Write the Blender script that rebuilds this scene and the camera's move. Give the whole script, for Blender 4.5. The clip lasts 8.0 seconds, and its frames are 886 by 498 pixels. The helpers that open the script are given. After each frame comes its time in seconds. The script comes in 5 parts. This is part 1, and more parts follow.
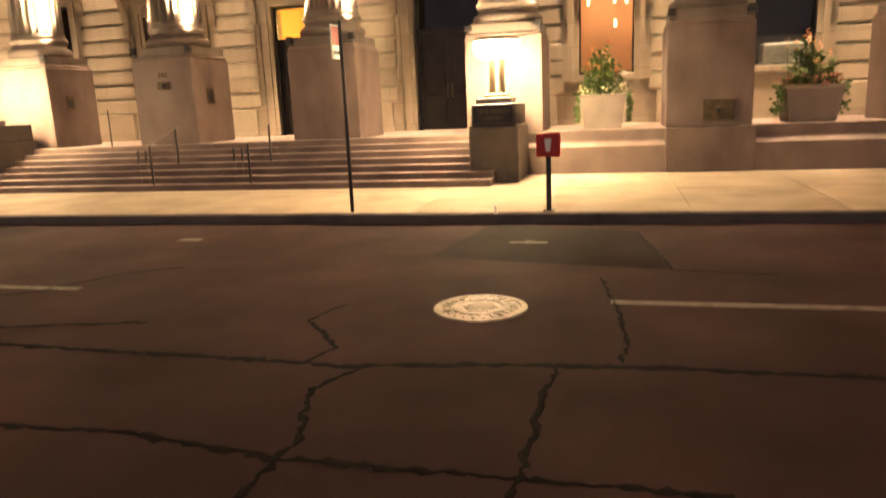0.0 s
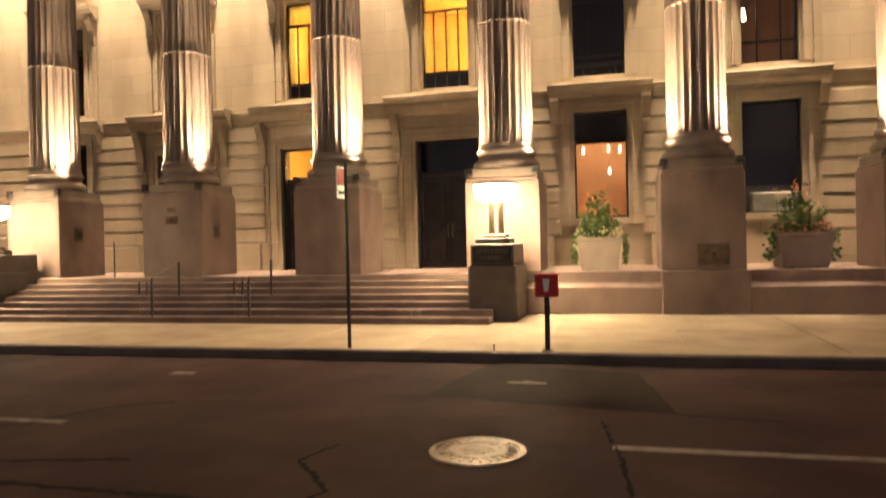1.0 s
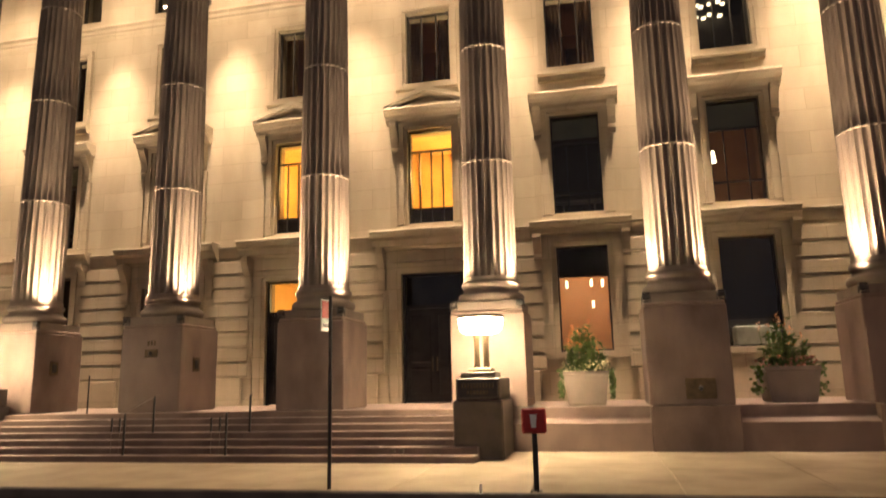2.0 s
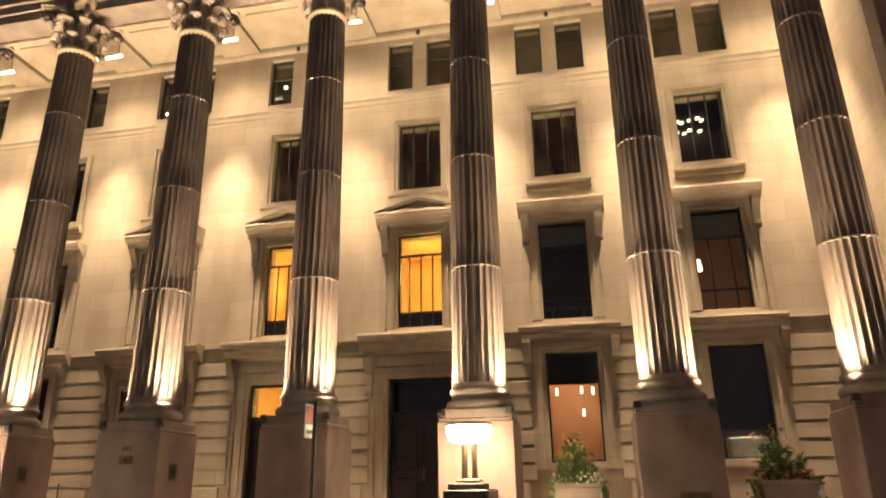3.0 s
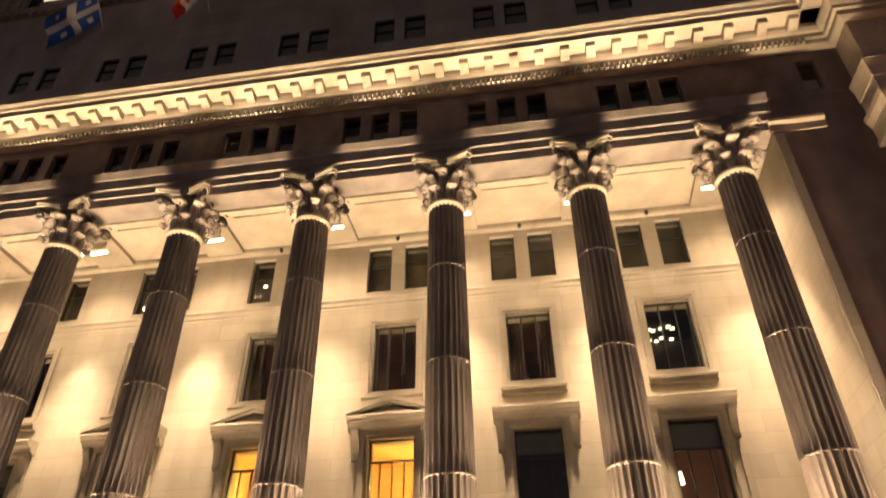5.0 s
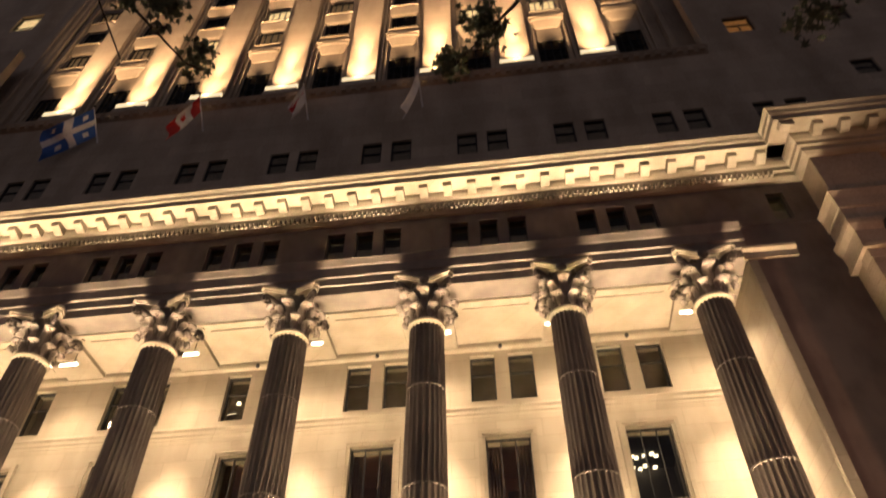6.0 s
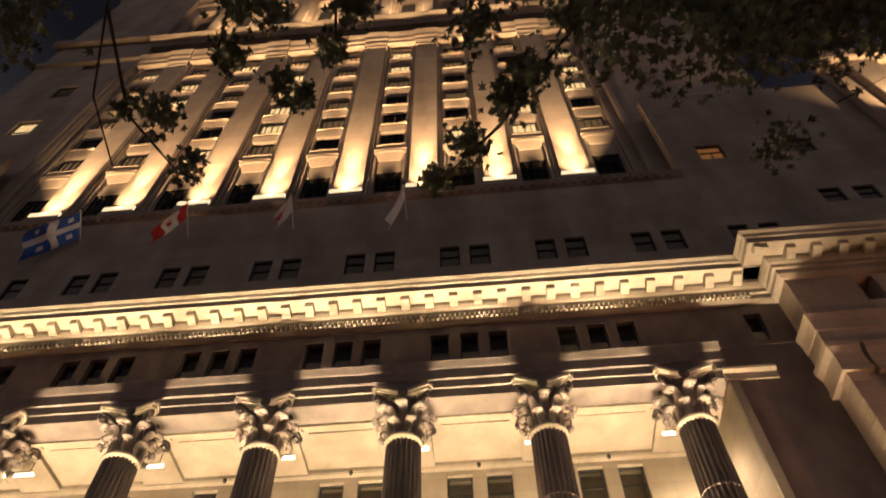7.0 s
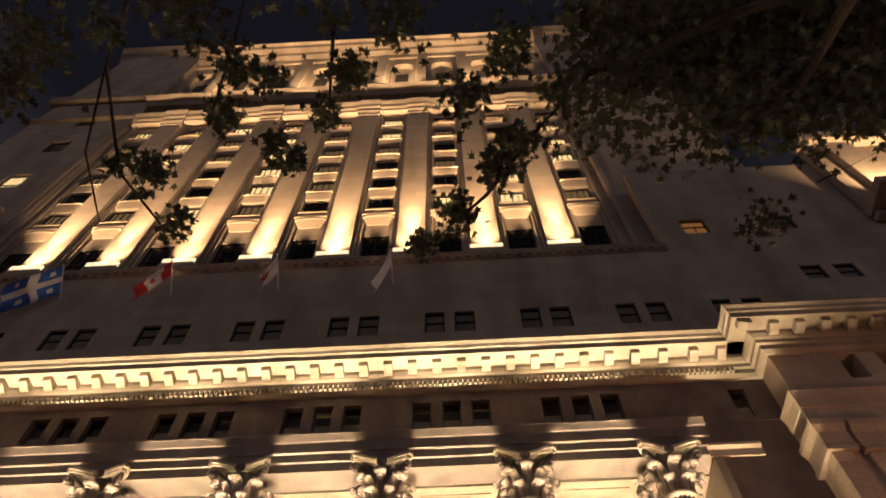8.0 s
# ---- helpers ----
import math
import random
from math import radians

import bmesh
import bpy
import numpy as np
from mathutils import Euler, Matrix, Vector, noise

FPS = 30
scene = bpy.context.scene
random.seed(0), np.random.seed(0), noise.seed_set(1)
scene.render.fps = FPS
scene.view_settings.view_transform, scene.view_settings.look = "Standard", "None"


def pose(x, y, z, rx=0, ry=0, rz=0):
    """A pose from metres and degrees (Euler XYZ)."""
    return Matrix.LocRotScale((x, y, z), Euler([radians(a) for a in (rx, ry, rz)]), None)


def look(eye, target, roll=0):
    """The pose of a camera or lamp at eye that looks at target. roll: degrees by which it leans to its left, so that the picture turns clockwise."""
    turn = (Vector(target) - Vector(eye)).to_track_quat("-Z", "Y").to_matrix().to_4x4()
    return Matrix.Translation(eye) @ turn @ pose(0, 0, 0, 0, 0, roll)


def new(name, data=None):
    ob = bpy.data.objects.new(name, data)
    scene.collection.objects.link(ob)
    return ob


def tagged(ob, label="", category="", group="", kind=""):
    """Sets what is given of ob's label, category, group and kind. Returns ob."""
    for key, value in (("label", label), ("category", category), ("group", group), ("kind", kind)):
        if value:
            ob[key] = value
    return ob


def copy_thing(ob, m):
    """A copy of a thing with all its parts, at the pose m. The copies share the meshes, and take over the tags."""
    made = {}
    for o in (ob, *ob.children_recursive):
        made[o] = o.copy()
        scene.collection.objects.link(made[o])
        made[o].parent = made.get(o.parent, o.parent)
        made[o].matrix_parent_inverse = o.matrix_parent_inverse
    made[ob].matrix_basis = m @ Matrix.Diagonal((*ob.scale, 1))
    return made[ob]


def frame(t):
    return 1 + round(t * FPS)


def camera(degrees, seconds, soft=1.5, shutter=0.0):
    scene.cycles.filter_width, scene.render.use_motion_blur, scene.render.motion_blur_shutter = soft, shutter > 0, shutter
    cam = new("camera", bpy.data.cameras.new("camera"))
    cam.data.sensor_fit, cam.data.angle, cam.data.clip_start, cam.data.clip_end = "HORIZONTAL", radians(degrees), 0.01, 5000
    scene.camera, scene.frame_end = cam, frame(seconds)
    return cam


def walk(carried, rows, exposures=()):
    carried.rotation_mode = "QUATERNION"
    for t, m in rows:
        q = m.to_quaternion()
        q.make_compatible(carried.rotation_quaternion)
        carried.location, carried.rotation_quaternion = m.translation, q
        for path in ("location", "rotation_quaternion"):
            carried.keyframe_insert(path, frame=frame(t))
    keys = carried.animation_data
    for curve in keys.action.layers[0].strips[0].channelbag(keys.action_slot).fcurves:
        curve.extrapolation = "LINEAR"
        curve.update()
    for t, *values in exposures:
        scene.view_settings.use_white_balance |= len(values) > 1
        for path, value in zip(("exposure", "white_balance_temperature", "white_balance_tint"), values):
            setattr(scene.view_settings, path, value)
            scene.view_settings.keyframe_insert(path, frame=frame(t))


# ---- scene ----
cam = camera(65.2, 8.0, soft=1.75, shutter=0.5)
EYE = Vector((0.0, 0.0, 1.7))
# seconds, degrees to the left, degrees up, lean
PATH = [
    (0.0, 14.40, -11.59, -2.53), (0.5, 14.16, -6.14, -1.88), (1.0, 13.90, -0.26, -1.28), (1.5, 13.17, 5.61, -1.35),
    (3.0, 11.33, 19.26, -0.79), (3.5, 10.87, 23.43, -0.73), (4.0, 10.05, 27.38, -0.53), (5.5, 8.01, 40.53, -0.61),
    (6.0, 6.69, 45.57, -0.64), (6.5, 5.39, 50.57, -0.82), (7.0, 4.11, 54.80, -1.01), (7.5, 2.85, 57.85, -1.27), (8.0, 1.75, 60.20, -1.27),
]


def aim(yaw, pitch):
    a, b = radians(yaw), radians(pitch)
    return Vector((-math.sin(a) * math.cos(b), math.cos(a) * math.cos(b), math.sin(b)))


walk(cam, [(t, look(EYE, EYE + aim(yaw, pitch), roll)) for t, yaw, pitch, roll in PATH],
     [(0.0, 0.78, 7400, 13), (0.5, 0.64, 7200, 12), (1.0, 0.26, 6900, 11), (1.5, 0.06, 6800, 11), (3.0, -0.18, 6500, 10), (5.5, -0.03, 6500, 10), (7.0, 0.10, 6500, 10), (8.0, 0.22, 6500, 10)])

# ---- light ----
world = bpy.data.worlds.new("night_sky")
scene.world = world
world.use_nodes = True
nodes, links = world.node_tree.nodes, world.node_tree.links
where, split, ramp = nodes.new("ShaderNodeTexCoord"), nodes.new("ShaderNodeSeparateXYZ"), nodes.new("ShaderNodeValToRGB")
links.new(where.outputs["Generated"], split.inputs[0])
links.new(split.outputs["Z"], ramp.inputs[0])
links.new(ramp.outputs[0], nodes["Background"].inputs[0])
ramp.color_ramp.elements[0].color, ramp.color_ramp.elements[1].color = (0.195, 0.166, 0.186, 1), (0.0058, 0.0058, 0.0085, 1)
ramp.color_ramp.elements[1].position = 0.85

WARM = (1.0, 0.64, 0.35)
S, CX, YC, YW, YG, YF, YP = 4.32, -2.474, 16.56, 19.5, 19.68, 16.1, 15.71
AXIS = CX - 1.5 * S
TERRACE, PED_TOP, SOFFIT = 1.06, 3.26, 16.6


def col_x(k):
    return CX + (k - 4) * S


def lamp(name, kind, at, target, power, colour=WARM, **more):
    data = bpy.data.lights.new(name, kind)
    data.energy, data.color = power, colour
    if kind == "SPOT":
        data.spot_size, data.spot_blend, data.shadow_soft_size = radians(more["cone"]), more["blend"], more["size"]
    elif kind == "AREA":
        data.shape, data.size, data.size_y = "RECTANGLE", more["w"], more["h"]
    else:
        data.shadow_soft_size = more["size"]
    ob = new(name, data)
    ob.matrix_world = look(at, target)
    return ob


UP_POWER, STRIP_POWER, TOWER_POWER = 4100, 300, 14500
FLUORESCENT, FLOOD = (1.0, 0.725, 0.465), (1.0, 0.72, 0.45)
for k in range(-1, 7):
    x = col_x(k)
    for sx in (-1, 1):
        spot, side = (x + 0.78 * sx, YC - 0.82, PED_TOP + 0.24), (x + 0.82 * sx, YC - 0.56, PED_TOP + 0.24)
        lamp("column_uplight_lamp", "SPOT", spot, (x + 0.95 * sx, YC + 0.50, 16.6), UP_POWER * 1.3, FLOOD, cone=36, blend=1.0, size=0.15)
        lamp("column_uplight_wash", "SPOT", side, (x + 0.34 * sx, YC - 0.26, 7.6), UP_POWER * 1.35, FLOOD, cone=64, blend=1.0, size=0.05)
        lamp("column_uplight_beam", "SPOT", spot, (x + 0.80 * sx, YC - 0.95, 16), UP_POWER * 2.15, FLOOD, cone=20, blend=1.0, size=0.05)
    # the outermost corners also carry a narrow beam up to the wings' cornices
    if k in (-1, 6):
        sx = 1 if k == 6 else -1
        lamp("corner_uplight_beam", "SPOT", (x + 0.78 * sx, YC - 0.82, PED_TOP + 0.24), (x + 3.6 * sx, YC - 2.2, 20.6), UP_POWER * 1.5, FLOOD, cone=16, blend=1.0, size=0.05)
    # three beams of each ceiling fixture: wide, middle and far
    for dx, z, cone, power in ((0.0, 11.0, 150, 1.1), (0.0, 7.5, 122, 3.3), (0.0, 0.5, 45, 57)):
        lamp("soffit_strip_lamp", "SPOT", (x + dx, 17.84, 16.02), (x + dx * 1.5, 19.4, z), STRIP_POWER * power, FLUORESCENT, cone=cone, blend=1.0, size=0.08)
for k in range(-1, 7):
    lamp("pilaster_uplight_lamp", "SPOT", (col_x(k), 18.55, 34.5), (col_x(k), 19.6, 46), TOWER_POWER * 0.5, cone=60, blend=1.0, size=0.1)
    lamp("pilaster_uplight_beam", "SPOT", (col_x(k), 18.66, 34.5), (col_x(k), 19.75, 49), TOWER_POWER * 2.7, cone=20, blend=1.0, size=0.1)
for k in range(-1, 6, 2):
    lamp("attic_uplight_lamp", "SPOT", (col_x(k + 0.5), 18.6, 66.9), (col_x(k + 0.5), 20.3, 80), TOWER_POWER * 0.8, cone=72, blend=1.0, size=0.2)
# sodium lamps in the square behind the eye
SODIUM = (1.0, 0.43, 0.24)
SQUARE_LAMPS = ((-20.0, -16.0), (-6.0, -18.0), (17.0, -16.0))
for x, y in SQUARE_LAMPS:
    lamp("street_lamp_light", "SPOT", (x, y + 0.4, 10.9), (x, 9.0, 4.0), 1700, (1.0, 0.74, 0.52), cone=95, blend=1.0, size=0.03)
# and along the far kerb, up and down the street
KERB_LAMPS = ((-29.0, 10.6), (17.5, 10.6))
for x, y in KERB_LAMPS:
    lamp("street_lamp_light", "POINT", (x, y, 8.55), (x, y, 0), 1050, SODIUM, size=0.12)

# ---- materials ----
def material(name, dark, light, scale=3.0, rough=0.8, bump=0.15, metal=0.0, grain=60.0, streak=0.0, spec=0.4, blocks=None):
    """Two colours mixed by broad stains and fine grain, with relief."""
    m = bpy.data.materials.new(name)
    m.use_nodes = True
    nt = m.node_tree
    bsdf = nt.nodes["Principled BSDF"]
    geo = nt.nodes.new("ShaderNodeNewGeometry")
    info = nt.nodes.new("ShaderNodeObjectInfo")
    big = nt.nodes.new("ShaderNodeTexNoise")
    fine = nt.nodes.new("ShaderNodeTexNoise")
    big.inputs["Scale"].default_value, fine.inputs["Scale"].default_value = scale, grain
    big.inputs["Detail"].default_value, fine.inputs["Detail"].default_value = 5, 3
    stretch = nt.nodes.new("ShaderNodeMapping")
    stretch.inputs["Scale"].default_value = (1, 1, 1 - 0.85 * streak)
    nt.links.new(geo.outputs["Position"], stretch.inputs[0])
    nt.links.new(stretch.outputs[0], big.inputs["Vector"])
    nt.links.new(geo.outputs["Position"], fine.inputs["Vector"])
    add = nt.nodes.new("ShaderNodeMath")
    add.operation = "MULTIPLY_ADD"
    add.inputs[1].default_value = 0.45
    nt.links.new(fine.outputs["Fac"], add.inputs[0])
    nt.links.new(big.outputs["Fac"], add.inputs[2])
    add2 = nt.nodes.new("ShaderNodeMath")
    add2.operation = "MULTIPLY_ADD"
    add2.inputs[1].default_value = 0.22
    nt.links.new(info.outputs["Random"], add2.inputs[0])
    nt.links.new(add.outputs[0], add2.inputs[2])
    ramp = nt.nodes.new("ShaderNodeValToRGB")
    ramp.color_ramp.elements[0].position, ramp.color_ramp.elements[1].position = 0.52, 1.05
    ramp.color_ramp.elements[0].color, ramp.color_ramp.elements[1].color = (*dark, 1), (*light, 1)
    nt.links.new(add2.outputs[0], ramp.inputs[0])
    tone = ramp.outputs[0]
    if blocks:
        # ashlar: each block a little lighter or darker, with thin joints
        sep, com, brick = (nt.nodes.new(n) for n in ("ShaderNodeSeparateXYZ", "ShaderNodeCombineXYZ", "ShaderNodeTexBrick"))
        side = nt.nodes.new("ShaderNodeMath")
        side.operation = "ADD"
        nt.links.new(geo.outputs["Position"], sep.inputs[0])
        nt.links.new(sep.outputs["X"], side.inputs[0])
        nt.links.new(sep.outputs["Y"], side.inputs[1])
        nt.links.new(side.outputs[0], com.inputs["X"])
        nt.links.new(sep.outputs["Z"], com.inputs["Y"])
        nt.links.new(com.outputs[0], brick.inputs["Vector"])
        for key, value in (("Scale", 1.0), ("Brick Width", blocks[0]), ("Row Height", blocks[1]), ("Mortar Size", 0.007), ("Mortar Smooth", 0.4)):
            brick.inputs[key].default_value = value
        brick.inputs["Color1"].default_value, brick.inputs["Color2"].default_value, brick.inputs["Mortar"].default_value = (0.86, 0.86, 0.86, 1), (1, 1, 1, 1), (0.66, 0.64, 0.61, 1)
        mul = nt.nodes.new("ShaderNodeMix")
        mul.data_type, mul.blend_type = "RGBA", "MULTIPLY"
        mul.inputs[0].default_value = 1.0
        nt.links.new(ramp.outputs[0], mul.inputs[6])
        nt.links.new(brick.outputs["Color"], mul.inputs[7])
        tone = mul.outputs[2]
    nt.links.new(tone, bsdf.inputs["Base Color"])
    bsdf.inputs["Roughness"].default_value, bsdf.inputs["Metallic"].default_value = rough, metal
    bsdf.inputs["Specular IOR Level"].default_value = spec
    if bump:
        relief = nt.nodes.new("ShaderNodeBump")
        relief.inputs["Strength"].default_value, relief.inputs["Distance"].default_value = bump, 0.02
        nt.links.new(add.outputs[0], relief.inputs["Height"])
        nt.links.new(relief.outputs[0], bsdf.inputs["Normal"])
    return m


def glow(name, colour, strength):
    m = bpy.data.materials.new(name)
    m.use_nodes = True
    b = m.node_tree.nodes["Principled BSDF"]
    b.inputs["Base Color"].default_value = (*colour, 1)
    b.inputs["Emission Color"].default_value = (*colour, 1)
    b.inputs["Emission Strength"].default_value = strength
    return m


def pane_material(name, tint, rough=0.03):
    m = bpy.data.materials.new(name)
    m.use_nodes = True
    nt = m.node_tree
    out = nt.nodes["Material Output"]
    nt.nodes.remove(nt.nodes["Principled BSDF"])
    clear, gloss, mix, tilt, power, gain = (nt.nodes.new(n) for n in ("ShaderNodeBsdfTransparent", "ShaderNodeBsdfGlossy", "ShaderNodeMixShader", "ShaderNodeLayerWeight", "ShaderNodeMath", "ShaderNodeMath"))
    clear.inputs[0].default_value = (*tint, 1)
    gloss.inputs["Roughness"].default_value = rough
    tilt.inputs["Blend"].default_value = 0.5
    power.operation, gain.operation = "POWER", "MULTIPLY_ADD"
    power.inputs[1].default_value, gain.inputs[1].default_value, gain.inputs[2].default_value = 5.0, 0.9, 0.035
    nt.links.new(tilt.outputs["Facing"], power.inputs[0])
    nt.links.new(power.outputs[0], gain.inputs[0])
    nt.links.new(gain.outputs[0], mix.inputs[0])
    nt.links.new(clear.outputs[0], mix.inputs[1])
    nt.links.new(gloss.outputs[0], mix.inputs[2])
    nt.links.new(mix.outputs[0], out.inputs[0])
    return m


STONE = material("pale_limestone", (0.26, 0.218, 0.158), (0.41, 0.355, 0.27), 0.9, 0.85, 0.12, streak=0.8, blocks=(1.45, 0.62))
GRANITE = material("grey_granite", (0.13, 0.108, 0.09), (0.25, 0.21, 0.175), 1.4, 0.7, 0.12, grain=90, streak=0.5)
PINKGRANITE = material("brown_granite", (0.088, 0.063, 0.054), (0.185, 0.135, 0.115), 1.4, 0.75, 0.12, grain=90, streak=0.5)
COLUMNSTONE = material("dark_weathered_granite", (0.075, 0.059, 0.050), (0.165, 0.134, 0.110), 1.4, 0.7, 0.12, grain=90, streak=0.5)
DARKGRANITE = material("dark_granite", (0.036, 0.030, 0.027), (0.082, 0.070, 0.062), 2.0, 0.55, 0.08, grain=110)
TOWERSTONE = material("weathered_limestone", (0.29, 0.222, 0.158), (0.52, 0.425, 0.315), 0.5, 0.85, 0.1, grain=14, streak=0.8, blocks=(1.9, 0.75))
ASPHALT = material("worn_asphalt", (0.034, 0.0195, 0.0195), (0.098, 0.057, 0.055), 0.55, 0.92, 0.35, grain=120, spec=0.12)
PATCH = material("newer_asphalt_patch", (0.014, 0.010, 0.0095), (0.034, 0.024, 0.022), 1.2, 0.92, 0.3, grain=140, spec=0.12)
CONCRETE = material("pavement_concrete", (0.27, 0.225, 0.165), (0.43, 0.36, 0.27), 1.1, 0.92, 0.2, grain=100)
KERB = material("granite_kerb", (0.05, 0.044, 0.042), (0.11, 0.095, 0.09), 2.0, 0.8, 0.2)
TAR = material("black_tar_seal", (0.008, 0.007, 0.007), (0.02, 0.018, 0.018), 5, 0.95, 0.2, spec=0.1)
PAINT = material("worn_road_paint", (0.045, 0.036, 0.033), (0.25, 0.21, 0.185), 9, 0.8, 0.1, grain=40)
IRON = material("cast_iron_worn", (0.11, 0.092, 0.078), (0.25, 0.21, 0.175), 8, 0.5, 0.3, metal=0.6)
BLACK = material("black_painted_steel", (0.012, 0.012, 0.013), (0.03, 0.028, 0.027), 8, 0.45, 0.05)
BRONZE = material("dark_bronze", (0.05, 0.04, 0.025), (0.12, 0.09, 0.055), 6, 0.4, 0.1, metal=0.7)
FRAME = material("dark_window_frame", (0.015, 0.014, 0.013), (0.035, 0.032, 0.03), 6, 0.5, 0.05)
DOORMAT = material("dark_bronze_door", (0.011, 0.0105, 0.011), (0.028, 0.026, 0.026), 3, 0.45, 0.1, metal=0.3)
ROOM = material("room_paint", (0.30, 0.24, 0.17), (0.5, 0.42, 0.32), 1, 0.8, 0)
# room colour darkened to stand for the shade of unlit rooms
UNLITROOM = material("unlit_room_tone", (0.04, 0.035, 0.03), (0.09, 0.075, 0.06), 1.0, 0.8, 0)
BLIND = material("roller_blind", (0.10, 0.085, 0.07), (0.2, 0.17, 0.14), 1.5, 0.9, 0)
DARKBLIND = material("black_roller_blind", (0.016, 0.014, 0.014), (0.036, 0.031, 0.03), 1.5, 0.9, 0)
PALEBLIND = material("pale_roller_blind", (0.30, 0.25, 0.20), (0.46, 0.39, 0.32), 1.5, 0.9, 0)
GLASS = pane_material("window_glass", (0.85, 0.85, 0.82))
RED = material("red_painted_sign", (0.28, 0.015, 0.015), (0.5, 0.03, 0.03), 6, 0.5, 0.05)
WHITE = material("white_painted_sign", (0.55, 0.53, 0.5), (0.8, 0.78, 0.74), 6, 0.5, 0.03)
BARK = material("maple_bark", (0.03, 0.025, 0.021), (0.075, 0.06, 0.048), 20, 0.9, 0.4)
LEAF = material("maple_leaf", (0.07, 0.09, 0.062), (0.125, 0.15, 0.11), 6, 0.6, 0)
SOIL = material("planter_soil", (0.03, 0.022, 0.016), (0.07, 0.05, 0.035), 12, 0.95, 0.3)
LAMPGLOW = glow("lit_lamp_glass", (1.0, 0.80, 0.48), 6)
BOWLGLOW = glow("lit_lamp_bowl", (1.0, 0.74, 0.44), 210)
# glow that stands for floodlight on the pilaster bases
BASEGLOW = glow("floodlit_base_glow", (1.0, 0.76, 0.44), 1.1)
STRIPGLOW = glow("lit_fluorescent_tube", (1.0, 0.86, 0.6), 14)


# ---- mesh helpers ----
class Shape:
    """Collects faces for one mesh."""

    def __init__(self):
        self.v, self.f = [], []

    def face(self, *pts):
        n = len(self.v)
        self.v += [tuple(p) for p in pts]
        self.f.append(tuple(range(n, n + len(pts))))
        return self

    def box(self, x0, x1, y0, y1, z0, z1, cut=0.0):
        """A block; cut: the width of its worn edges."""
        if cut <= 0:
            n = len(self.v)
            self.v += [(x, y, z) for z in (z0, z1) for y in (y0, y1) for x in (x0, x1)]
            self.f += [tuple(n + i for i in q) for q in ((0, 2, 3, 1), (4, 5, 7, 6), (0, 1, 5, 4), (2, 6, 7, 3), (0, 4, 6, 2), (1, 3, 7, 5))]
            return self
        c, n = cut, len(self.v)
        lo, hi = (x0, y0, z0), (x1, y1, z1)
        ids = {}
        for sx in (0, 1):
            for sy in (0, 1):
                for sz in (0, 1):
                    corner = [(lo, hi)[s][i] for i, s in enumerate((sx, sy, sz))]
                    inn = [corner[i] + (c if s == 0 else -c) for i, s in enumerate((sx, sy, sz))]
                    for a in range(3):
                        p = list(inn)
                        p[a] = corner[a]
                        ids[(sx, sy, sz, a)] = len(self.v)
                        self.v.append(tuple(p))
        for a in range(3):
            b, d = (a + 1) % 3, (a + 2) % 3
            for s in (0, 1):
                def key(u, w, ax):
                    k = [0, 0, 0]
                    k[a], k[b], k[d] = s, u, w
                    return ids[(*k, ax)]
                quad = [key(0, 0, a), key(1, 0, a), key(1, 1, a), key(0, 1, a)]
                self.f.append(tuple(quad if s else quad[::-1]))
            for u in (0, 1):
                for w in (0, 1):
                    def edge(t, ax):
                        k = [0, 0, 0]
                        k[a], k[b], k[d] = t, u, w
                        return ids[(*k, ax)]
                    quad = [edge(0, b), edge(1, b), edge(1, d), edge(0, d)]
                    self.f.append(tuple(quad if u == w else quad[::-1]))
        for sx in (0, 1):
            for sy in (0, 1):
                for sz in (0, 1):
                    tri = [ids[(sx, sy, sz, a)] for a in range(3)]
                    self.f.append(tuple(tri if (sx + sy + sz) % 2 else tri[::-1]))
        return self

    def run(self, profile, x0, x1):
        """A moulding along x with the given (y, z) outline, anticlockwise seen from -x... ends closed."""
        n, k = len(self.v), len(profile)
        self.v += [(x0, y, z) for y, z in profile] + [(x1, y, z) for y, z in profile]
        self.f += [(n + i, n + (i + 1) % k, n + k + (i + 1) % k, n + k + i) for i in range(k)]
        self.f += [tuple(range(n, n + k))[::-1], tuple(range(n + k, n + 2 * k))]
        return self

    def corner(self, profile, x1, cx, cy, y1):
        """A moulding along x to the mitre at (cx, cy), then back along y."""
        n, k = len(self.v), len(profile)
        self.v += [(x1, y, z) for y, z in profile] + [(cx + y - cy, y, z) for y, z in profile] + [(cx + y - cy, y1, z) for y, z in profile]
        self.f += [(n + r * k + i, n + r * k + (i + 1) % k, n + r * k + k + (i + 1) % k, n + r * k + k + i) for r in (0, 1) for i in range(k)]
        self.f += [tuple(range(n, n + k)), tuple(range(n + 2 * k, n + 3 * k))[::-1]]
        return self

    def run_y(self, profile, y0, y1):
        """A moulding along y with the given (x, z) outline."""
        n, k = len(self.v), len(profile)
        self.v += [(x, y0, z) for x, z in profile] + [(x, y1, z) for x, z in profile]
        self.f += [(n + i, n + k + i, n + k + (i + 1) % k, n + (i + 1) % k) for i in range(k)]
        self.f += [tuple(range(n, n + k)), tuple(range(n + k, n + 2 * k))[::-1]]
        return self

    def turned(self, profile, steps=32, at=(0, 0)):
        """A turned body from rows of (radius, z)."""
        n, k = len(self.v), len(profile)
        for r, z in profile:
            self.v += [(at[0] + r * math.cos(i * math.tau / steps), at[1] + r * math.sin(i * math.tau / steps), z) for i in range(steps)]
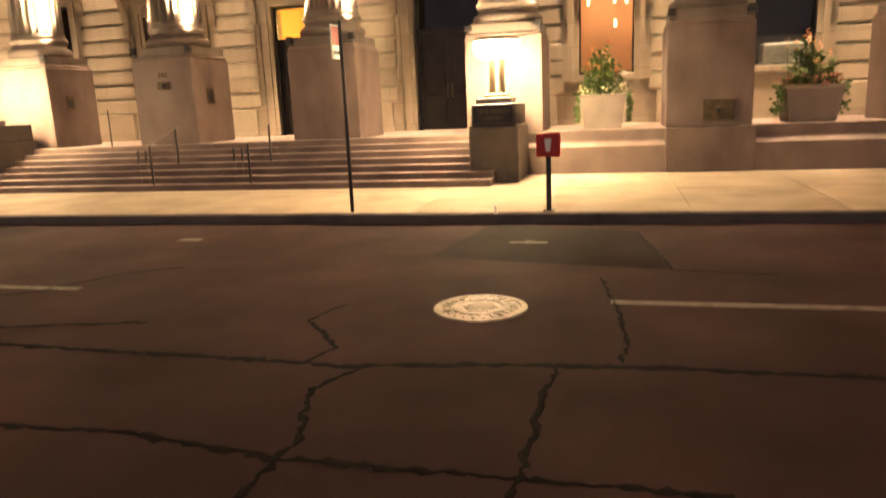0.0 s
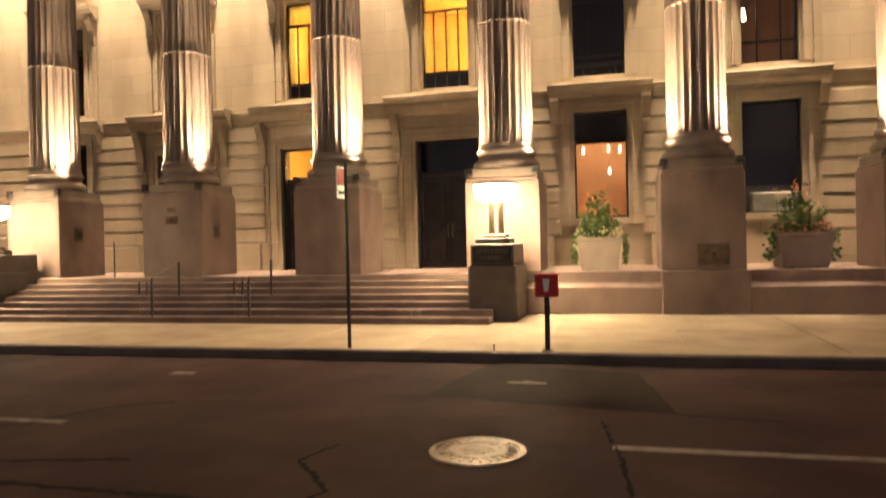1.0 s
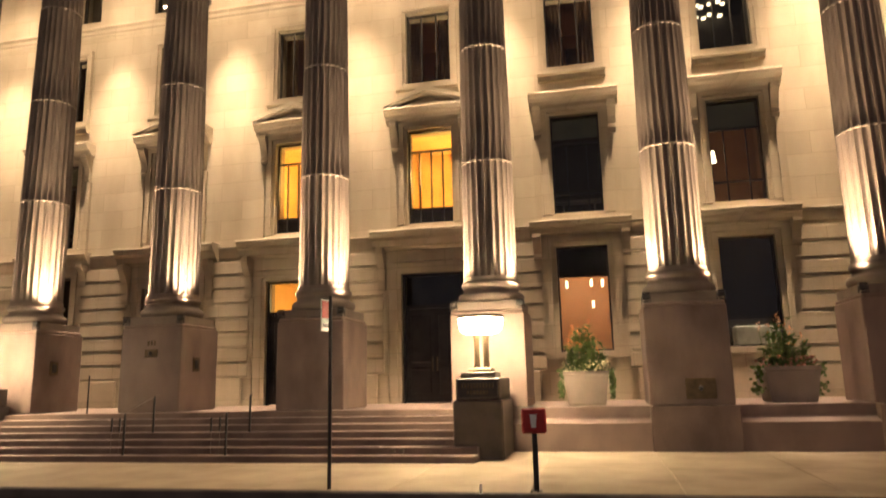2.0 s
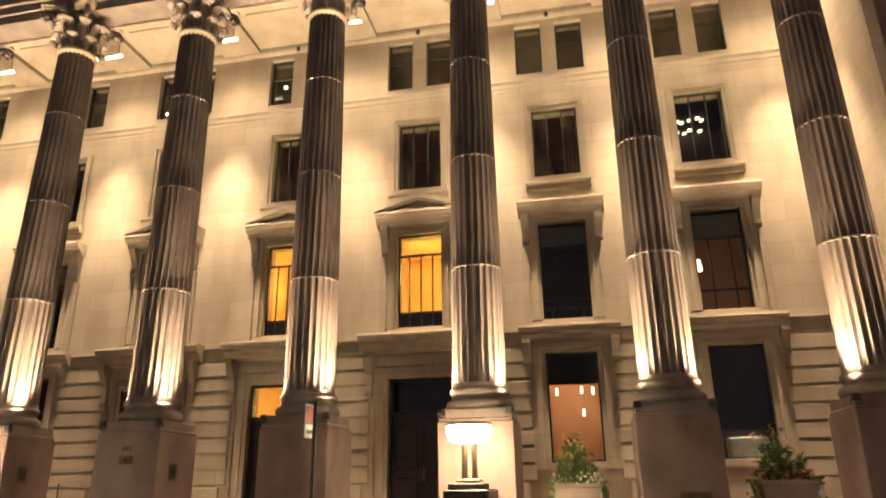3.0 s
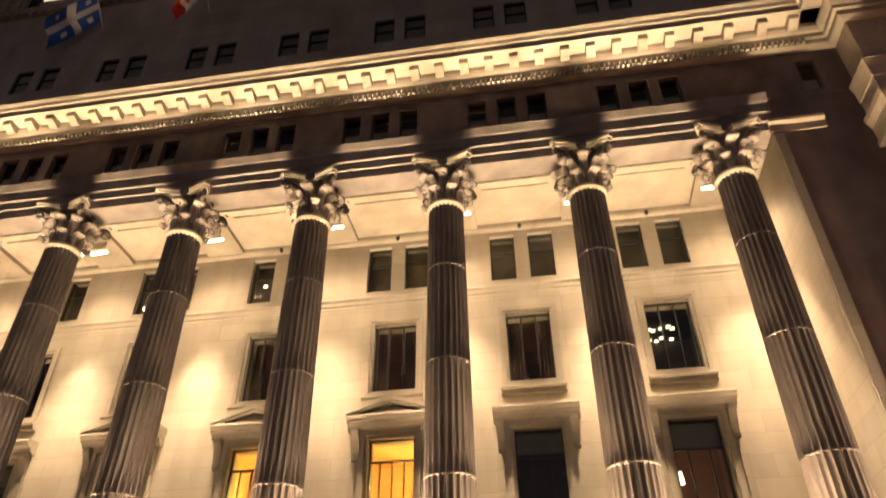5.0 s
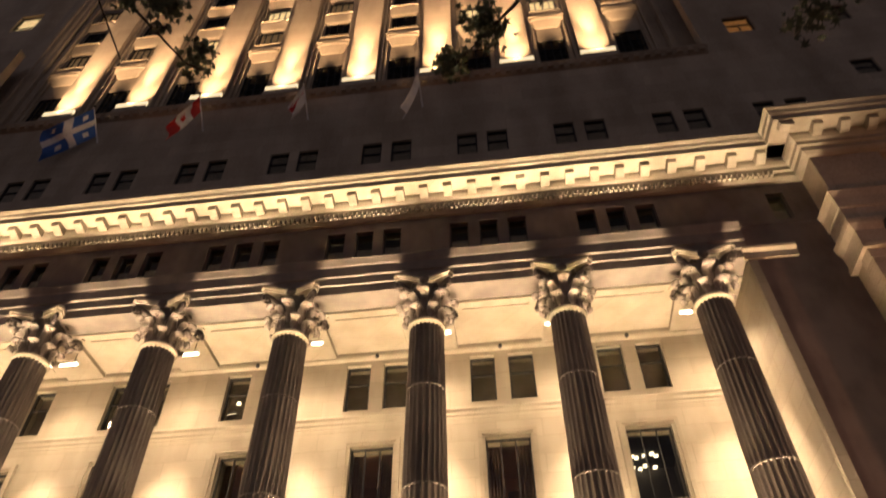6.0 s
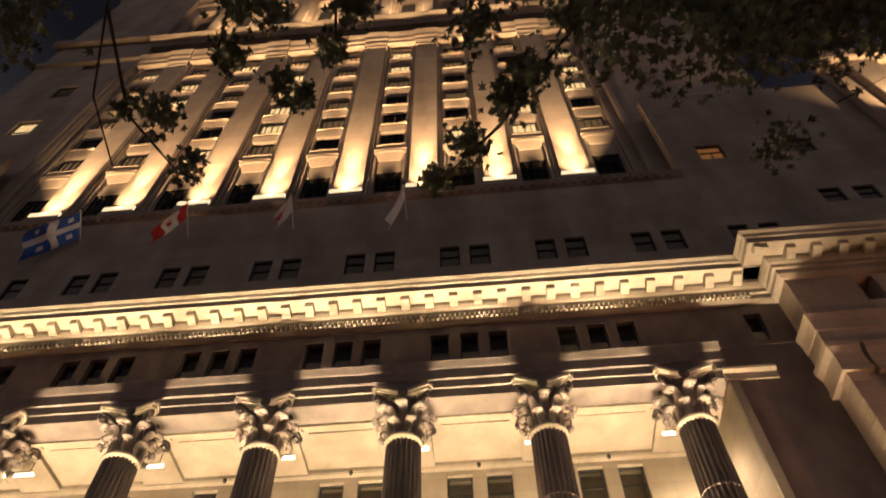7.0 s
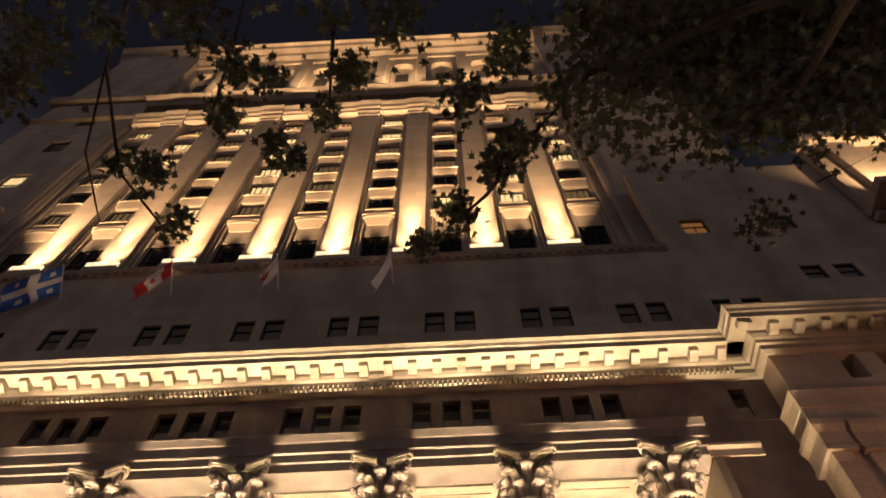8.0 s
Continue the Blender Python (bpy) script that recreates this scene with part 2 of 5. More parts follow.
        for j in range(k - 1):
            self.f += [(n + j * steps + i, n + j * steps + (i + 1) % steps, n + (j + 1) * steps + (i + 1) % steps, n + (j + 1) * steps + i) for i in range(steps)]
        self.f += [tuple(range(n, n + steps))[::-1], tuple(range(n + (k - 1) * steps, n + k * steps))]
        return self

    def tube(self, pts, radii, steps=6):
        n = len(self.v)
        pts = [Vector(p) for p in pts]
        for i, p in enumerate(pts):
            d = (pts[min(i + 1, len(pts) - 1)] - pts[max(i - 1, 0)]).normalized()
            a = d.orthogonal().normalized()
            b = d.cross(a)
            self.v += [tuple(p + radii[i] * (math.cos(j * math.tau / steps) * a + math.sin(j * math.tau / steps) * b)) for j in range(steps)]
        for i in range(len(pts) - 1):
            self.f += [(n + i * steps + j, n + i * steps + (j + 1) % steps, n + (i + 1) * steps + (j + 1) % steps, n + (i + 1) * steps + j) for j in range(steps)]
        self.f += [tuple(range(n, n + steps))[::-1], tuple(range(n + (len(pts) - 1) * steps, n + len(pts) * steps))]
        return self

    def mesh(self, name, mat, smooth=False):
        me = bpy.data.meshes.new(name)
        me.from_pydata(self.v, [], self.f)
        me.materials.append(mat)
        if smooth:
            me.shade_smooth()
            me.set_sharp_from_angle(angle=radians(40))
        me.update()
        return me


def part(name, shape, mat, parent=None, label="", smooth=False, at=None):
    """One mesh object from a Shape (or a ready mesh) under a thing or a part."""
    me = shape.mesh(name, mat, smooth) if isinstance(shape, Shape) else shape
    ob = new(name, me)
    ob.parent = parent
    if at is not None:
        ob.matrix_basis = at
    if label:
        ob["label"] = label
    return ob


def thing(name, label, category, at=None, group="", kind=""):
    ob = tagged(new(name), label, category, group, kind)
    if at is not None:
        ob.matrix_basis = at
    return ob


def box(*a, **k):
    return Shape().box(*a, **k)


def pierced(x0, x1, z0, z1, y0, y1, holes):
    """A wall from y0 (front) to y1 with rectangular openings (x0, x1, z0, z1)."""
    s = Shape()
    xs = sorted({x0, x1, *(h[0] for h in holes), *(h[1] for h in holes)})
    zs = sorted({z0, z1, *(h[2] for h in holes), *(h[3] for h in holes)})
    nx, nz = len(xs) - 1, len(zs) - 1

    def solid(i, j):
        if not (0 <= i < nx and 0 <= j < nz):
            return False
        x, z = (xs[i] + xs[i + 1]) / 2, (zs[j] + zs[j + 1]) / 2
        return not any(h[0] < x < h[1] and h[2] < z < h[3] for h in holes)

    for i in range(nx):
        for j in range(nz):
            if not solid(i, j):
                continue
            a, b, c, d = xs[i], xs[i + 1], zs[j], zs[j + 1]
            s.face((a, y0, c), (b, y0, c), (b, y0, d), (a, y0, d))
            s.face((b, y1, c), (a, y1, c), (a, y1, d), (b, y1, d))
            if not solid(i - 1, j):
                s.face((a, y1, c), (a, y0, c), (a, y0, d), (a, y1, d))
            if not solid(i + 1, j):
                s.face((b, y0, c), (b, y1, c), (b, y1, d), (b, y0, d))
            if not solid(i, j - 1):
                s.face((a, y1, c), (b, y1, c), (b, y0, c), (a, y0, c))
            if not solid(i, j + 1):
                s.face((a, y0, d), (b, y0, d), (b, y1, d), (a, y1, d))
    return s


def surround(x0, x1, z0, z1, y, rows, sill=True):
    """A moulded frame round an opening: rows of (width out, proud)."""
    s, w = Shape(), 0.0
    for wide, proud in rows:
        a, b = w, w + wide
        low = z0 - b if sill else z0
        s.box(x0 - b, x0 - a, y - proud, y + 0.06, low, z1 + b)
        s.box(x1 + a, x1 + b, y - proud, y + 0.06, low, z1 + b)
        s.box(x0 - a, x1 + a, y - proud, y + 0.06, z1 + a, z1 + b)
        if sill:
            s.box(x0 - a, x1 + a, y - proud, y + 0.06, low, z0 - a)
        w = b
    return s


# ---- ground ----
ROAD_FAR = 9.85
ground = tagged(part("ground", box(-400, 400, -400, 400, -0.6, -0.02), ASPHALT), "dark asphalt ground of the city around", "ground", kind="structure")
road = tagged(part("road", box(-80, 80, 1.3, ROAD_FAR, -0.018, 0.0), ASPHALT), "worn patched dark asphalt street", "road", kind="structure")
near_pave = tagged(part("pavement_near", box(-80, 80, -12, 1.3, -0.018, 0.14), CONCRETE), "grey concrete pavement beside the street", "pavement", kind="structure")
kerb = tagged(part("kerb", box(-80, 80, ROAD_FAR, ROAD_FAR + 0.18, -0.018, 0.14, cut=0.02), KERB), "dark granite kerb along the street", "kerb", kind="structure")
pavement = tagged(part("pavement", box(-80, 80, ROAD_FAR + 0.18, 15.9, -0.018, 0.128), CONCRETE), "pale concrete pavement of large slabs", "pavement", kind="structure")

# ---- terrace and steps ----
terrace = tagged(part("terrace", Shape().run([(15.41, 0.0), (20.6, 0.0), (20.6, TERRACE - 0.004), (15.62, TERRACE - 0.004), (15.62, 0.83), (15.60, 0.80), (15.41, 0.72)][::-1], -27, 12), PINKGRANITE), "granite terrace under the portico", "terrace", kind="structure")
TREADS = 7
STEP_L, STEP_R = 2 * AXIS + 2.9, -2.9
steps = thing("front_steps", "wide worn granite front steps", "steps", kind="structure")
for i in range(TREADS):
    y, z = 13.3 + i * 0.34, 0.14 + (i + 1) * (TERRACE - 0.14) / TREADS
    wide = 0.5 if i < 2 else 0.0
    part("step", box(STEP_L - wide, STEP_R + wide, y, min(y + 0.6, 16.2) if i < TREADS - 1 else 15.95, z - 0.15, z, cut=0.012), PINKGRANITE, steps)


# ---- portico: main wall ----
BAYS = [k + 0.5 for k in range(-1, 6)]
LEFT_END, RIGHT_END = 2 * AXIS - 7.5, 7.5
DOORS = (1.5, 2.5, 3.5)
holes = []
for b in BAYS:
    x = col_x(b)
    holes.append((x - 0.935, x + 0.935, TERRACE, 4.78) if b in DOORS else (x - 0.71, x + 0.71, 2.38, 5.3))
    holes.append((x - 0.69, x + 0.69, 6.28, 9.19))
    holes.append((x - 0.70, x + 0.70, 10.72, 13.07))
    for sx in (-1, 1):
        holes.append((x + (-1.085 if sx < 0 else 0.235), x + (-0.235 if sx < 0 else 1.085), 14.43, 16.26))
wall = tagged(part("wall_portico", pierced(LEFT_END - 0.5, RIGHT_END + 0.5, 0.9, 17.2, YW, YW + 0.6, holes), STONE), "pale limestone portico wall under warm floodlight", "wall", kind="structure")
back = tagged(part("wall_inner", box(LEFT_END - 0.5, RIGHT_END + 0.5, YW + 4.2, YW + 4.4, 0.9, 17.2), UNLITROOM), "inner wall coloured dark for the unlit rooms behind the windows", "wall", kind="structure")


# ---- columns ----
def fluted(z0, z1, r0, r1, flutes=24, rows=6):
    s = Shape()
    per = 8
    n = flutes * per
    for j in range(rows + 1):
        f = j / rows
        r, z = r0 + (r1 - r0) * f, z0 + (z1 - z0) * f
        for i in range(n):
            u = (i % per) / per
            dip = 0.0 if u < 0.2 else math.sin((u - 0.2) / 0.8 * math.pi) ** 0.6 * 0.092
            rr = r * (1 - dip)
            a = i * math.tau / n
            s.v.append((rr * math.cos(a), rr * math.sin(a), z))
    for j in range(rows):
        s.f += [(j * n + i, j * n + (i + 1) % n, (j + 1) * n + (i + 1) % n, (j + 1) * n + i) for i in range(n)]
    s.f.append(tuple(range(rows * n, (rows + 1) * n)))
    return s


def leaf_shape(width, height, curl, thick=0.05):
    """A carved leaf that rises and rolls forward at the top; its back at y = 0."""
    s, rows, cols = Shape(), 12, 6
    grid = {}
    for side in (0, 1):
        for j in range(rows + 1):
            f = j / rows
            if f < 0.5:
                z, out = (height - curl * 0.5) * f / 0.5, 0.04 + 0.05 * f
            else:
                a = (f - 0.5) / 0.5 * math.pi * 1.15
                z, out = height - curl * 0.5 + curl * 0.5 * math.sin(a), 0.065 + curl * 0.5 * (1 - math.cos(a))
            w = width * (0.42 + 0.46 * math.sin(min(f * 1.15, 1) * math.pi * 0.8)) * (1 if f < 0.85 else 1 - (f - 0.85) * 2.5)
            for i in range(cols + 1):
                u = i / cols * 2 - 1
                notch = 1 - 0.16 * abs(math.sin(f * 9)) * abs(u) ** 3
                rib = 0.03 * (1 - abs(u)) - 0.05 * u * u
                grid[(side, j, i)] = len(s.v)
                s.v.append((w * 0.5 * u * notch, -(out + rib) + side * thick, z - side * 0.015))
    for j in range(rows):
        for i in range(cols):
            a, b, c, d = (grid[(0, j, i)], grid[(0, j, i + 1)], grid[(0, j + 1, i + 1)], grid[(0, j + 1, i)])
            s.f.append((a, b, c, d))
            a, b, c, d = (grid[(1, j, i)], grid[(1, j, i + 1)], grid[(1, j + 1, i + 1)], grid[(1, j + 1, i)])
            s.f.append((d, c, b, a))
        for i in (0, cols):
            q = (grid[(0, j, i)], grid[(0, j + 1, i)], grid[(1, j + 1, i)], grid[(1, j, i)])
            s.f.append(q if i == 0 else q[::-1])
    s.f.append(tuple(grid[(0, rows, i)] for i in range(cols + 1)) + tuple(grid[(1, rows, i)] for i in range(cols, -1, -1)))
    # the rolled tip, a rounded lobe
    n, r = len(s.v), width * 0.54
    for j in range(7):
        a = math.pi * j / 6 - math.pi / 2
        s.v += [(r * math.cos(a) * math.cos(q * math.pi / 5), -(0.085 + curl * 0.92) + r * 0.62 * math.cos(a) * math.sin(q * math.pi / 5), height - curl * 0.38 + r * 0.48 * math.sin(a)) for q in range(10)]
    s.f += [(n + j * 10 + q, n + j * 10 + (q + 1) % 10, n + j * 10 + 10 + (q + 1) % 10, n + j * 10 + 10 + q) for j in range(6) for q in range(10)]
    return s


def build_column():
    col = thing("column", "tall fluted stone column with a leafy carved capital", "column", pose(col_x(4), YC, 0), "columns of the portico")
    part("plinth", box(-0.80, 0.80, -0.80, 0.80, PED_TOP, PED_TOP + 0.2, cut=0.015), COLUMNSTONE, col)
    base = [(0.80, PED_TOP + 0.2)]
    base += [(0.70 + 0.10 * math.cos(a), PED_TOP + 0.32 + 0.12 * math.sin(a)) for a in np.linspace(-1.3, 1.45, 8)]
    base += [(0.685, PED_TOP + 0.46), (0.665, PED_TOP + 0.50), (0.66, PED_TOP + 0.55), (0.69, PED_TOP + 0.58)]
    base += [(0.66 + 0.06 * math.cos(a), PED_TOP + 0.65 + 0.07 * math.sin(a)) for a in np.linspace(-1.3, 1.45, 6)]
    base += [(0.665, PED_TOP + 0.74), (0.655, PED_TOP + 0.82)]
    part("base_moulding", Shape().turned(base, 48), COLUMNSTONE, col, smooth=True)
    cuts = [PED_TOP + 0.80, 6.93, 9.95, 12.92, 15.15]
    radius = [0.645, 0.635, 0.60, 0.565, 0.53]
    for i in range(4):
        part("shaft_drum", fluted(cuts[i] + 0.004, cuts[i + 1] - 0.004, radius[i], radius[i + 1]), COLUMNSTONE, col, smooth=True)
        if i:
            ring_r = radius[i] - 0.004
            part("joint_ring", Shape().turned([(ring_r - 0.08, cuts[i] - 0.020), (ring_r, cuts[i] - 0.018), (ring_r, cuts[i] + 0.018), (ring_r - 0.08, cuts[i] + 0.020)], 48), GRANITE, col, smooth=True)
    ring = [(0.5, 15.10)] + [(0.54 + 0.055 * math.cos(a), 15.22 + 0.075 * math.sin(a)) for a in np.linspace(-1.5, 1.5, 8)] + [(0.48, 15.31)]
    part("astragal", Shape().turned(ring, 48), STONE, col, smooth=True)
    part("bell", Shape().turned([(0.47, 15.28), (0.47, 15.6), (0.48, 16.1), (0.53, 16.5), (0.62, 16.72)], 32), COLUMNSTONE, col, smooth=True)
    low = leaf_shape(0.32, 0.47, 0.27, 0.05).mesh("lower_leaf", GRANITE, True)
    high = leaf_shape(0.37, 0.70, 0.38, 0.05).mesh("upper_leaf", GRANITE, True)
    for i in range(8):
        a = i * 45 + 22.5
        part("lower_leaf", low, None, col, at=pose(0, 0, 15.30, 0, 0, a) @ pose(0, -0.45, 0))
        part("upper_leaf", high, None, col, at=pose(0, 0, 15.62, 0, 0, a + 22.5) @ pose(0, -0.46, 0))
    # corner scrolls
    scroll = Shape()
    pts, rad = [], []
    for i in range(26):
        f = i / 25
        if f < 0.4:
            g = f / 0.4
            pts.append((0, -0.46 - 0.58 * g * g, 16.05 + 0.52 * math.sin(g * 1.5)))
            rad.append(0.055 + 0.02 * g)
        else:
            g = (f - 0.4) / 0.6
            a, r = math.pi / 2 - g * 8.0, 0.19 * (1 - 0.75 * g)
            pts.append((0.02 * g, -1.04 - r * math.cos(a), 16.38 + r * math.sin(a)))
            rad.append(0.07 * (1 - 0.4 * g))
    scroll.tube(pts, rad, 7)
    sm = scroll.mesh("volute", COLUMNSTONE, True)
    small = Shape()
    small.tube([(0, -0.47, 16.05), (0.12, -0.56, 16.35), (0.2, -0.62, 16.52), (0.16, -0.66, 16.62), (0.06, -0.66, 16.58), (0.07, -0.66, 16.48)], [0.03, 0.032, 0.034, 0.034, 0.03, 0.02], 6)
    tm = small.mesh("inner_scroll", COLUMNSTONE, True)
    for i in range(4):
        part("volute", sm, None, col, at=pose(0, 0, 0, 0, 0, 45 + 90 * i))
        part("inner_scroll", tm, None, col, at=pose(0, 0, 0, 0, 0, 90 * i + 20))
        part("inner_scroll", tm, None, col, at=pose(0, 0, 0, 0, 0, 90 * i - 20) @ Matrix.Diagonal((-1, 1, 1, 1)))
        flower = Shape()
        flower.turned([(0.02, 0), (0.15, 0.02), (0.17, 0.07), (0.10, 0.13), (0.03, 0.15)], 10)
        part("flower", flower, COLUMNSTONE, col, at=pose(0, 0, 0, 0, 0, 90 * i) @ pose(0, -0.62, 16.72, 90), smooth=True)
    aba = Shape()
    outline = []
    for q in range(4):
        a0 = radians(45 + 90 * q)
        for j in range(9):
            u = j / 8
            p0, p1 = Vector((math.cos(a0), math.sin(a0))) * 1.36, Vector((math.cos(a0 + math.pi / 2), math.sin(a0 + math.pi / 2))) * 1.36
            p = p0.lerp(p1, 0.06 + 0.88 * u)
            inward = 0.30 * math.sin(u * math.pi)
            outline.append(p * (1 - inward / p.length))
    m = len(outline)
    for z, sc in ((16.64, 0.93), (16.72, 0.95), (16.74, 1.0), (16.84, 1.0)):
        aba.v += [(p.x * sc, p.y * sc, z) for p in outline]
    for j in range(3):
        aba.f += [(j * m + i, j * m + (i + 1) % m, (j + 1) * m + (i + 1) % m, (j + 1) * m + i) for i in range(m)]
    aba.f += [tuple(range(m))[::-1], tuple(range(3 * m, 4 * m))]
    # paler stone than the bell stands for light caught from below
    part("abacus", aba, STONE, col)
    return col


column = build_column()
for k in (-1, 0, 1, 2, 3, 5, 6):
    copy_thing(column, pose(col_x(k), YC, 0))

pedestal = thing("pedestal", "square granite pedestal under a column", "pedestal", pose(col_x(4), 0, 0), "column pedestals")
part("die", box(-0.86, 0.86, YP, YP + 1.72, TERRACE - 0.004, PED_TOP - 0.09, cut=0.02), PINKGRANITE, pedestal)
part("cap", box(-0.84, 0.84, YP + 0.02, YP + 1.70, PED_TOP - 0.09, PED_TOP, cut=0.03), PINKGRANITE, pedestal)
for k in (-1, 0, 1, 2, 3, 5, 6):
    copy_thing(pedestal, pose(col_x(k), 0, 0))

# ---- entablature ----
ENT_L, ENT_R = 2 * AXIS - 10.35, 10.35
prof = [(YF + 0.9, 16.62), (YF + 0.9, 17.95), (YF - 0.26, 17.95), (YF - 0.26, 18.0), (YF - 0.17, 17.72), (YF - 0.13, 17.68), (YF - 0.13, 17.30), (YF - 0.06, 17.27), (YF - 0.06, 16.98), (YF, 16.95), (YF, 16.62)]
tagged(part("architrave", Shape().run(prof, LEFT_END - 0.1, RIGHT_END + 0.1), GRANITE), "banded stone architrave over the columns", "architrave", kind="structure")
fh = []
for b in BAYS:
    for a, c in ((-1.33, -0.69), (-0.32, 0.31), (0.66, 1.29)):
        fh.append((col_x(b) + a, col_x(b) + c, 18.11, 19.47))
for x in (9.2, 2 * AXIS - 9.2):
    fh.append((x - 0.29, x + 0.29, 18.13, 19.42))
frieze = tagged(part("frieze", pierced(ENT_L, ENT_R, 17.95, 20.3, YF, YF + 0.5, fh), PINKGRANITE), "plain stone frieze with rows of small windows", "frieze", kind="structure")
for x0, x1, z0, z1 in fh:
    w = thing("window", "small dark frieze window with a half-lowered blind", "window", group="frieze windows", kind="structure")
    part("window_frame", surround(x0 + 0.05, x1 - 0.05, z0 + 0.05, z1 - 0.05, YF + 0.20, [(0.05, 0.0)]), FRAME, w)
    part("pane", box(x0 + 0.04, x1 - 0.04, YF + 0.23, YF + 0.235, z0 + 0.04, z1 - 0.04), GLASS, w)
    part("blind", box(x0 + 0.02, x1 - 0.02, YF + 0.245, YF + 0.255, z0, z0 + (z1 - z0) * 0.5), PALEBLIND, w)
tagged(part("wall_frieze_back", box(ENT_L, ENT_R, YF + 0.9, YF + 1.1, 17.95, 21.0), UNLITROOM), "dark sheet standing for the shade behind the frieze windows", "wall", kind="structure")

cor = [(18.3, 20.3), (18.3, 21.2), (YF - 1.24, 21.2), (YF - 1.28, 21.1), (YF - 1.20, 20.98), (YF - 1.18, 20.85), (YF - 1.12, 20.8), (YF - 1.12, 20.58), (YF - 1.08, 20.58), (YF - 1.06, 20.62),
       (YF - 0.50, 20.62), (YF - 0.49, 20.48), (YF - 0.42, 20.36), (YF - 0.34, 20.30), (YF - 0.33, 20.16), (YF - 0.22, 20.15), (YF - 0.22, 19.96), (YF - 0.10, 19.86), (YF + 0.02, 19.85), (YF + 0.02, 20.3)]
cornice = tagged(part("cornice", Shape().run(cor, 2 * AXIS - 10.2, 10.2), STONE), "deep bracketed stone cornice lit from below", "cornice", kind="structure")
mod = Shape().run([(-0.44, 0.0), (0.0, 0.0), (0.0, -0.28), (-0.14, -0.29), (-0.30, -0.22), (-0.42, -0.20), (-0.44, -0.15)][::-1], -0.15, 0.15).mesh("modillion", STONE)
ENDS = (6.06, 7.01, 8.05, 9.0)
for x in [5.16 - i * 0.847 for i in range(34)] + list(ENDS) + [2 * AXIS - e for e in ENDS]:
    part("modillion", mod, None, cornice, at=pose(x, YF - 0.49, 20.62))
teeth = Shape()
x = 9.3
while x > 2 * AXIS - 9.3:
    teeth.box(x - 0.055, x + 0.055, YF - 0.34, YF - 0.21, 19.97, 20.147)
    x -= 0.172
tagged(part("dentils", teeth, STONE, cornice), kind="stuff")

# ---- soffit ----
sof = pierced(LEFT_END, RIGHT_END, 16.95, YW + 0.1, 0, 0.25, [(col_x(b) - 1.47, col_x(b) + 1.47, 17.08, 19.34) for b in BAYS])
sof.v = [(x, z, 16.55 + y) for x, y, z in sof.v]
sof.f = [f[::-1] for f in sof.f]
for b in BAYS:
    x = col_x(b)
    sof.box(x - 1.52, x + 1.52, 17.03, 19.39, 16.70, 16.8)
    sof.box(x - 1.1, x + 1.1, 17.45, 18.97, 16.665, 16.705)
tagged(part("ceiling_portico", sof, STONE), "coffered pale stone ceiling of the portico", "ceiling", kind="structure")
tagged(part("roof_portico", box(ENT_L, ENT_R, YF + 0.5, 20.2, 16.95, 17.1), GRANITE), "stone roof slab over the portico ceiling", "roof", kind="structure")
tagged(part("roof_upper", box(ENT_L, ENT_R, YF + 0.4, 18.4, 21.0, 21.15), GRANITE), "flat roof behind the cornice", "roof", kind="structure")


# ---- wall dressing of the portico ----
def hood(x0, x1, z0, z1, y, out, name="hood", parent=None):
    """A shelf moulding over an opening."""
    h = z1 - z0
    prof = [(y + 0.05, z0), (y + 0.05, z1), (y - out, z1), (y - out - 0.02, z1 - 0.07), (y - out + 0.03, z1 - 0.12), (y - out + 0.06, z1 - 0.35 * h - 0.05),
            (y - out * 0.62, z1 - 0.45 * h - 0.05), (y - out * 0.5, z0 + 0.18 * h), (y - out * 0.3, z0 + 0.1 * h), (y - out * 0.25, z0)]
    return part(name, Shape().run(prof, x0, x1), STONE, parent)


def console(parent, x, z0, z1, out, w=0.2):
    d = z1 - z0
    prof = [(YW + 0.03, z0), (YW - 0.10, z0), (YW - 0.15, z0 + 0.10 * d), (YW - 0.11, z0 + 0.25 * d), (YW - 0.16, z0 + 0.5 * d), (YW - out * 0.75, z0 + 0.72 * d), (YW - out, z0 + 0.86 * d), (YW - out, z1), (YW + 0.03, z1)]
    part("console", Shape().run(prof[::-1], x - w / 2, x + w / 2), STONE, parent)


def casement(name, label, x0, x1, z0, z1, bars=(), rails=(), solid=(), y=YG, group="", glass=GLASS, thick=0.045):
    """A window in its opening: frame, bars at fractions of the width, rails at fractions of the height, panes."""
    w = thing(name, label, "window", group=group, kind="structure")
    t = thick
    part("window_frame", surround(x0 + t, x1 - t, z0 + t, z1 - t, y, [(t, 0.05)]), FRAME, w)
    for f in bars:
        x = x0 + f * (x1 - x0)
        part("mullion", box(x - 0.018, x + 0.018, y - 0.03, y + 0.03, z0 + t, z0 + (rails[-1] if rails else 1.0) * (z1 - z0) - (0.03 if rails else t)), FRAME, w)
    for f in rails:
        z = z0 + f * (z1 - z0)
        part("transom", box(x0 + t, x1 - t, y - 0.035, y + 0.035, z - 0.03, z + 0.03), FRAME, w)
    edges = [0.0, *solid, 1.0]
    part("pane", box(x0 + t, x1 - t, y + 0.004, y + 0.010, z0 + t, z1 - t), glass, w).visible_shadow = False
    if solid:
        part("spandrel", box(x0 + t, x1 - t, y + 0.02, y + 0.05, z0 + t, z0 + solid[0] * (z1 - z0)), FRAME, w)
    return w


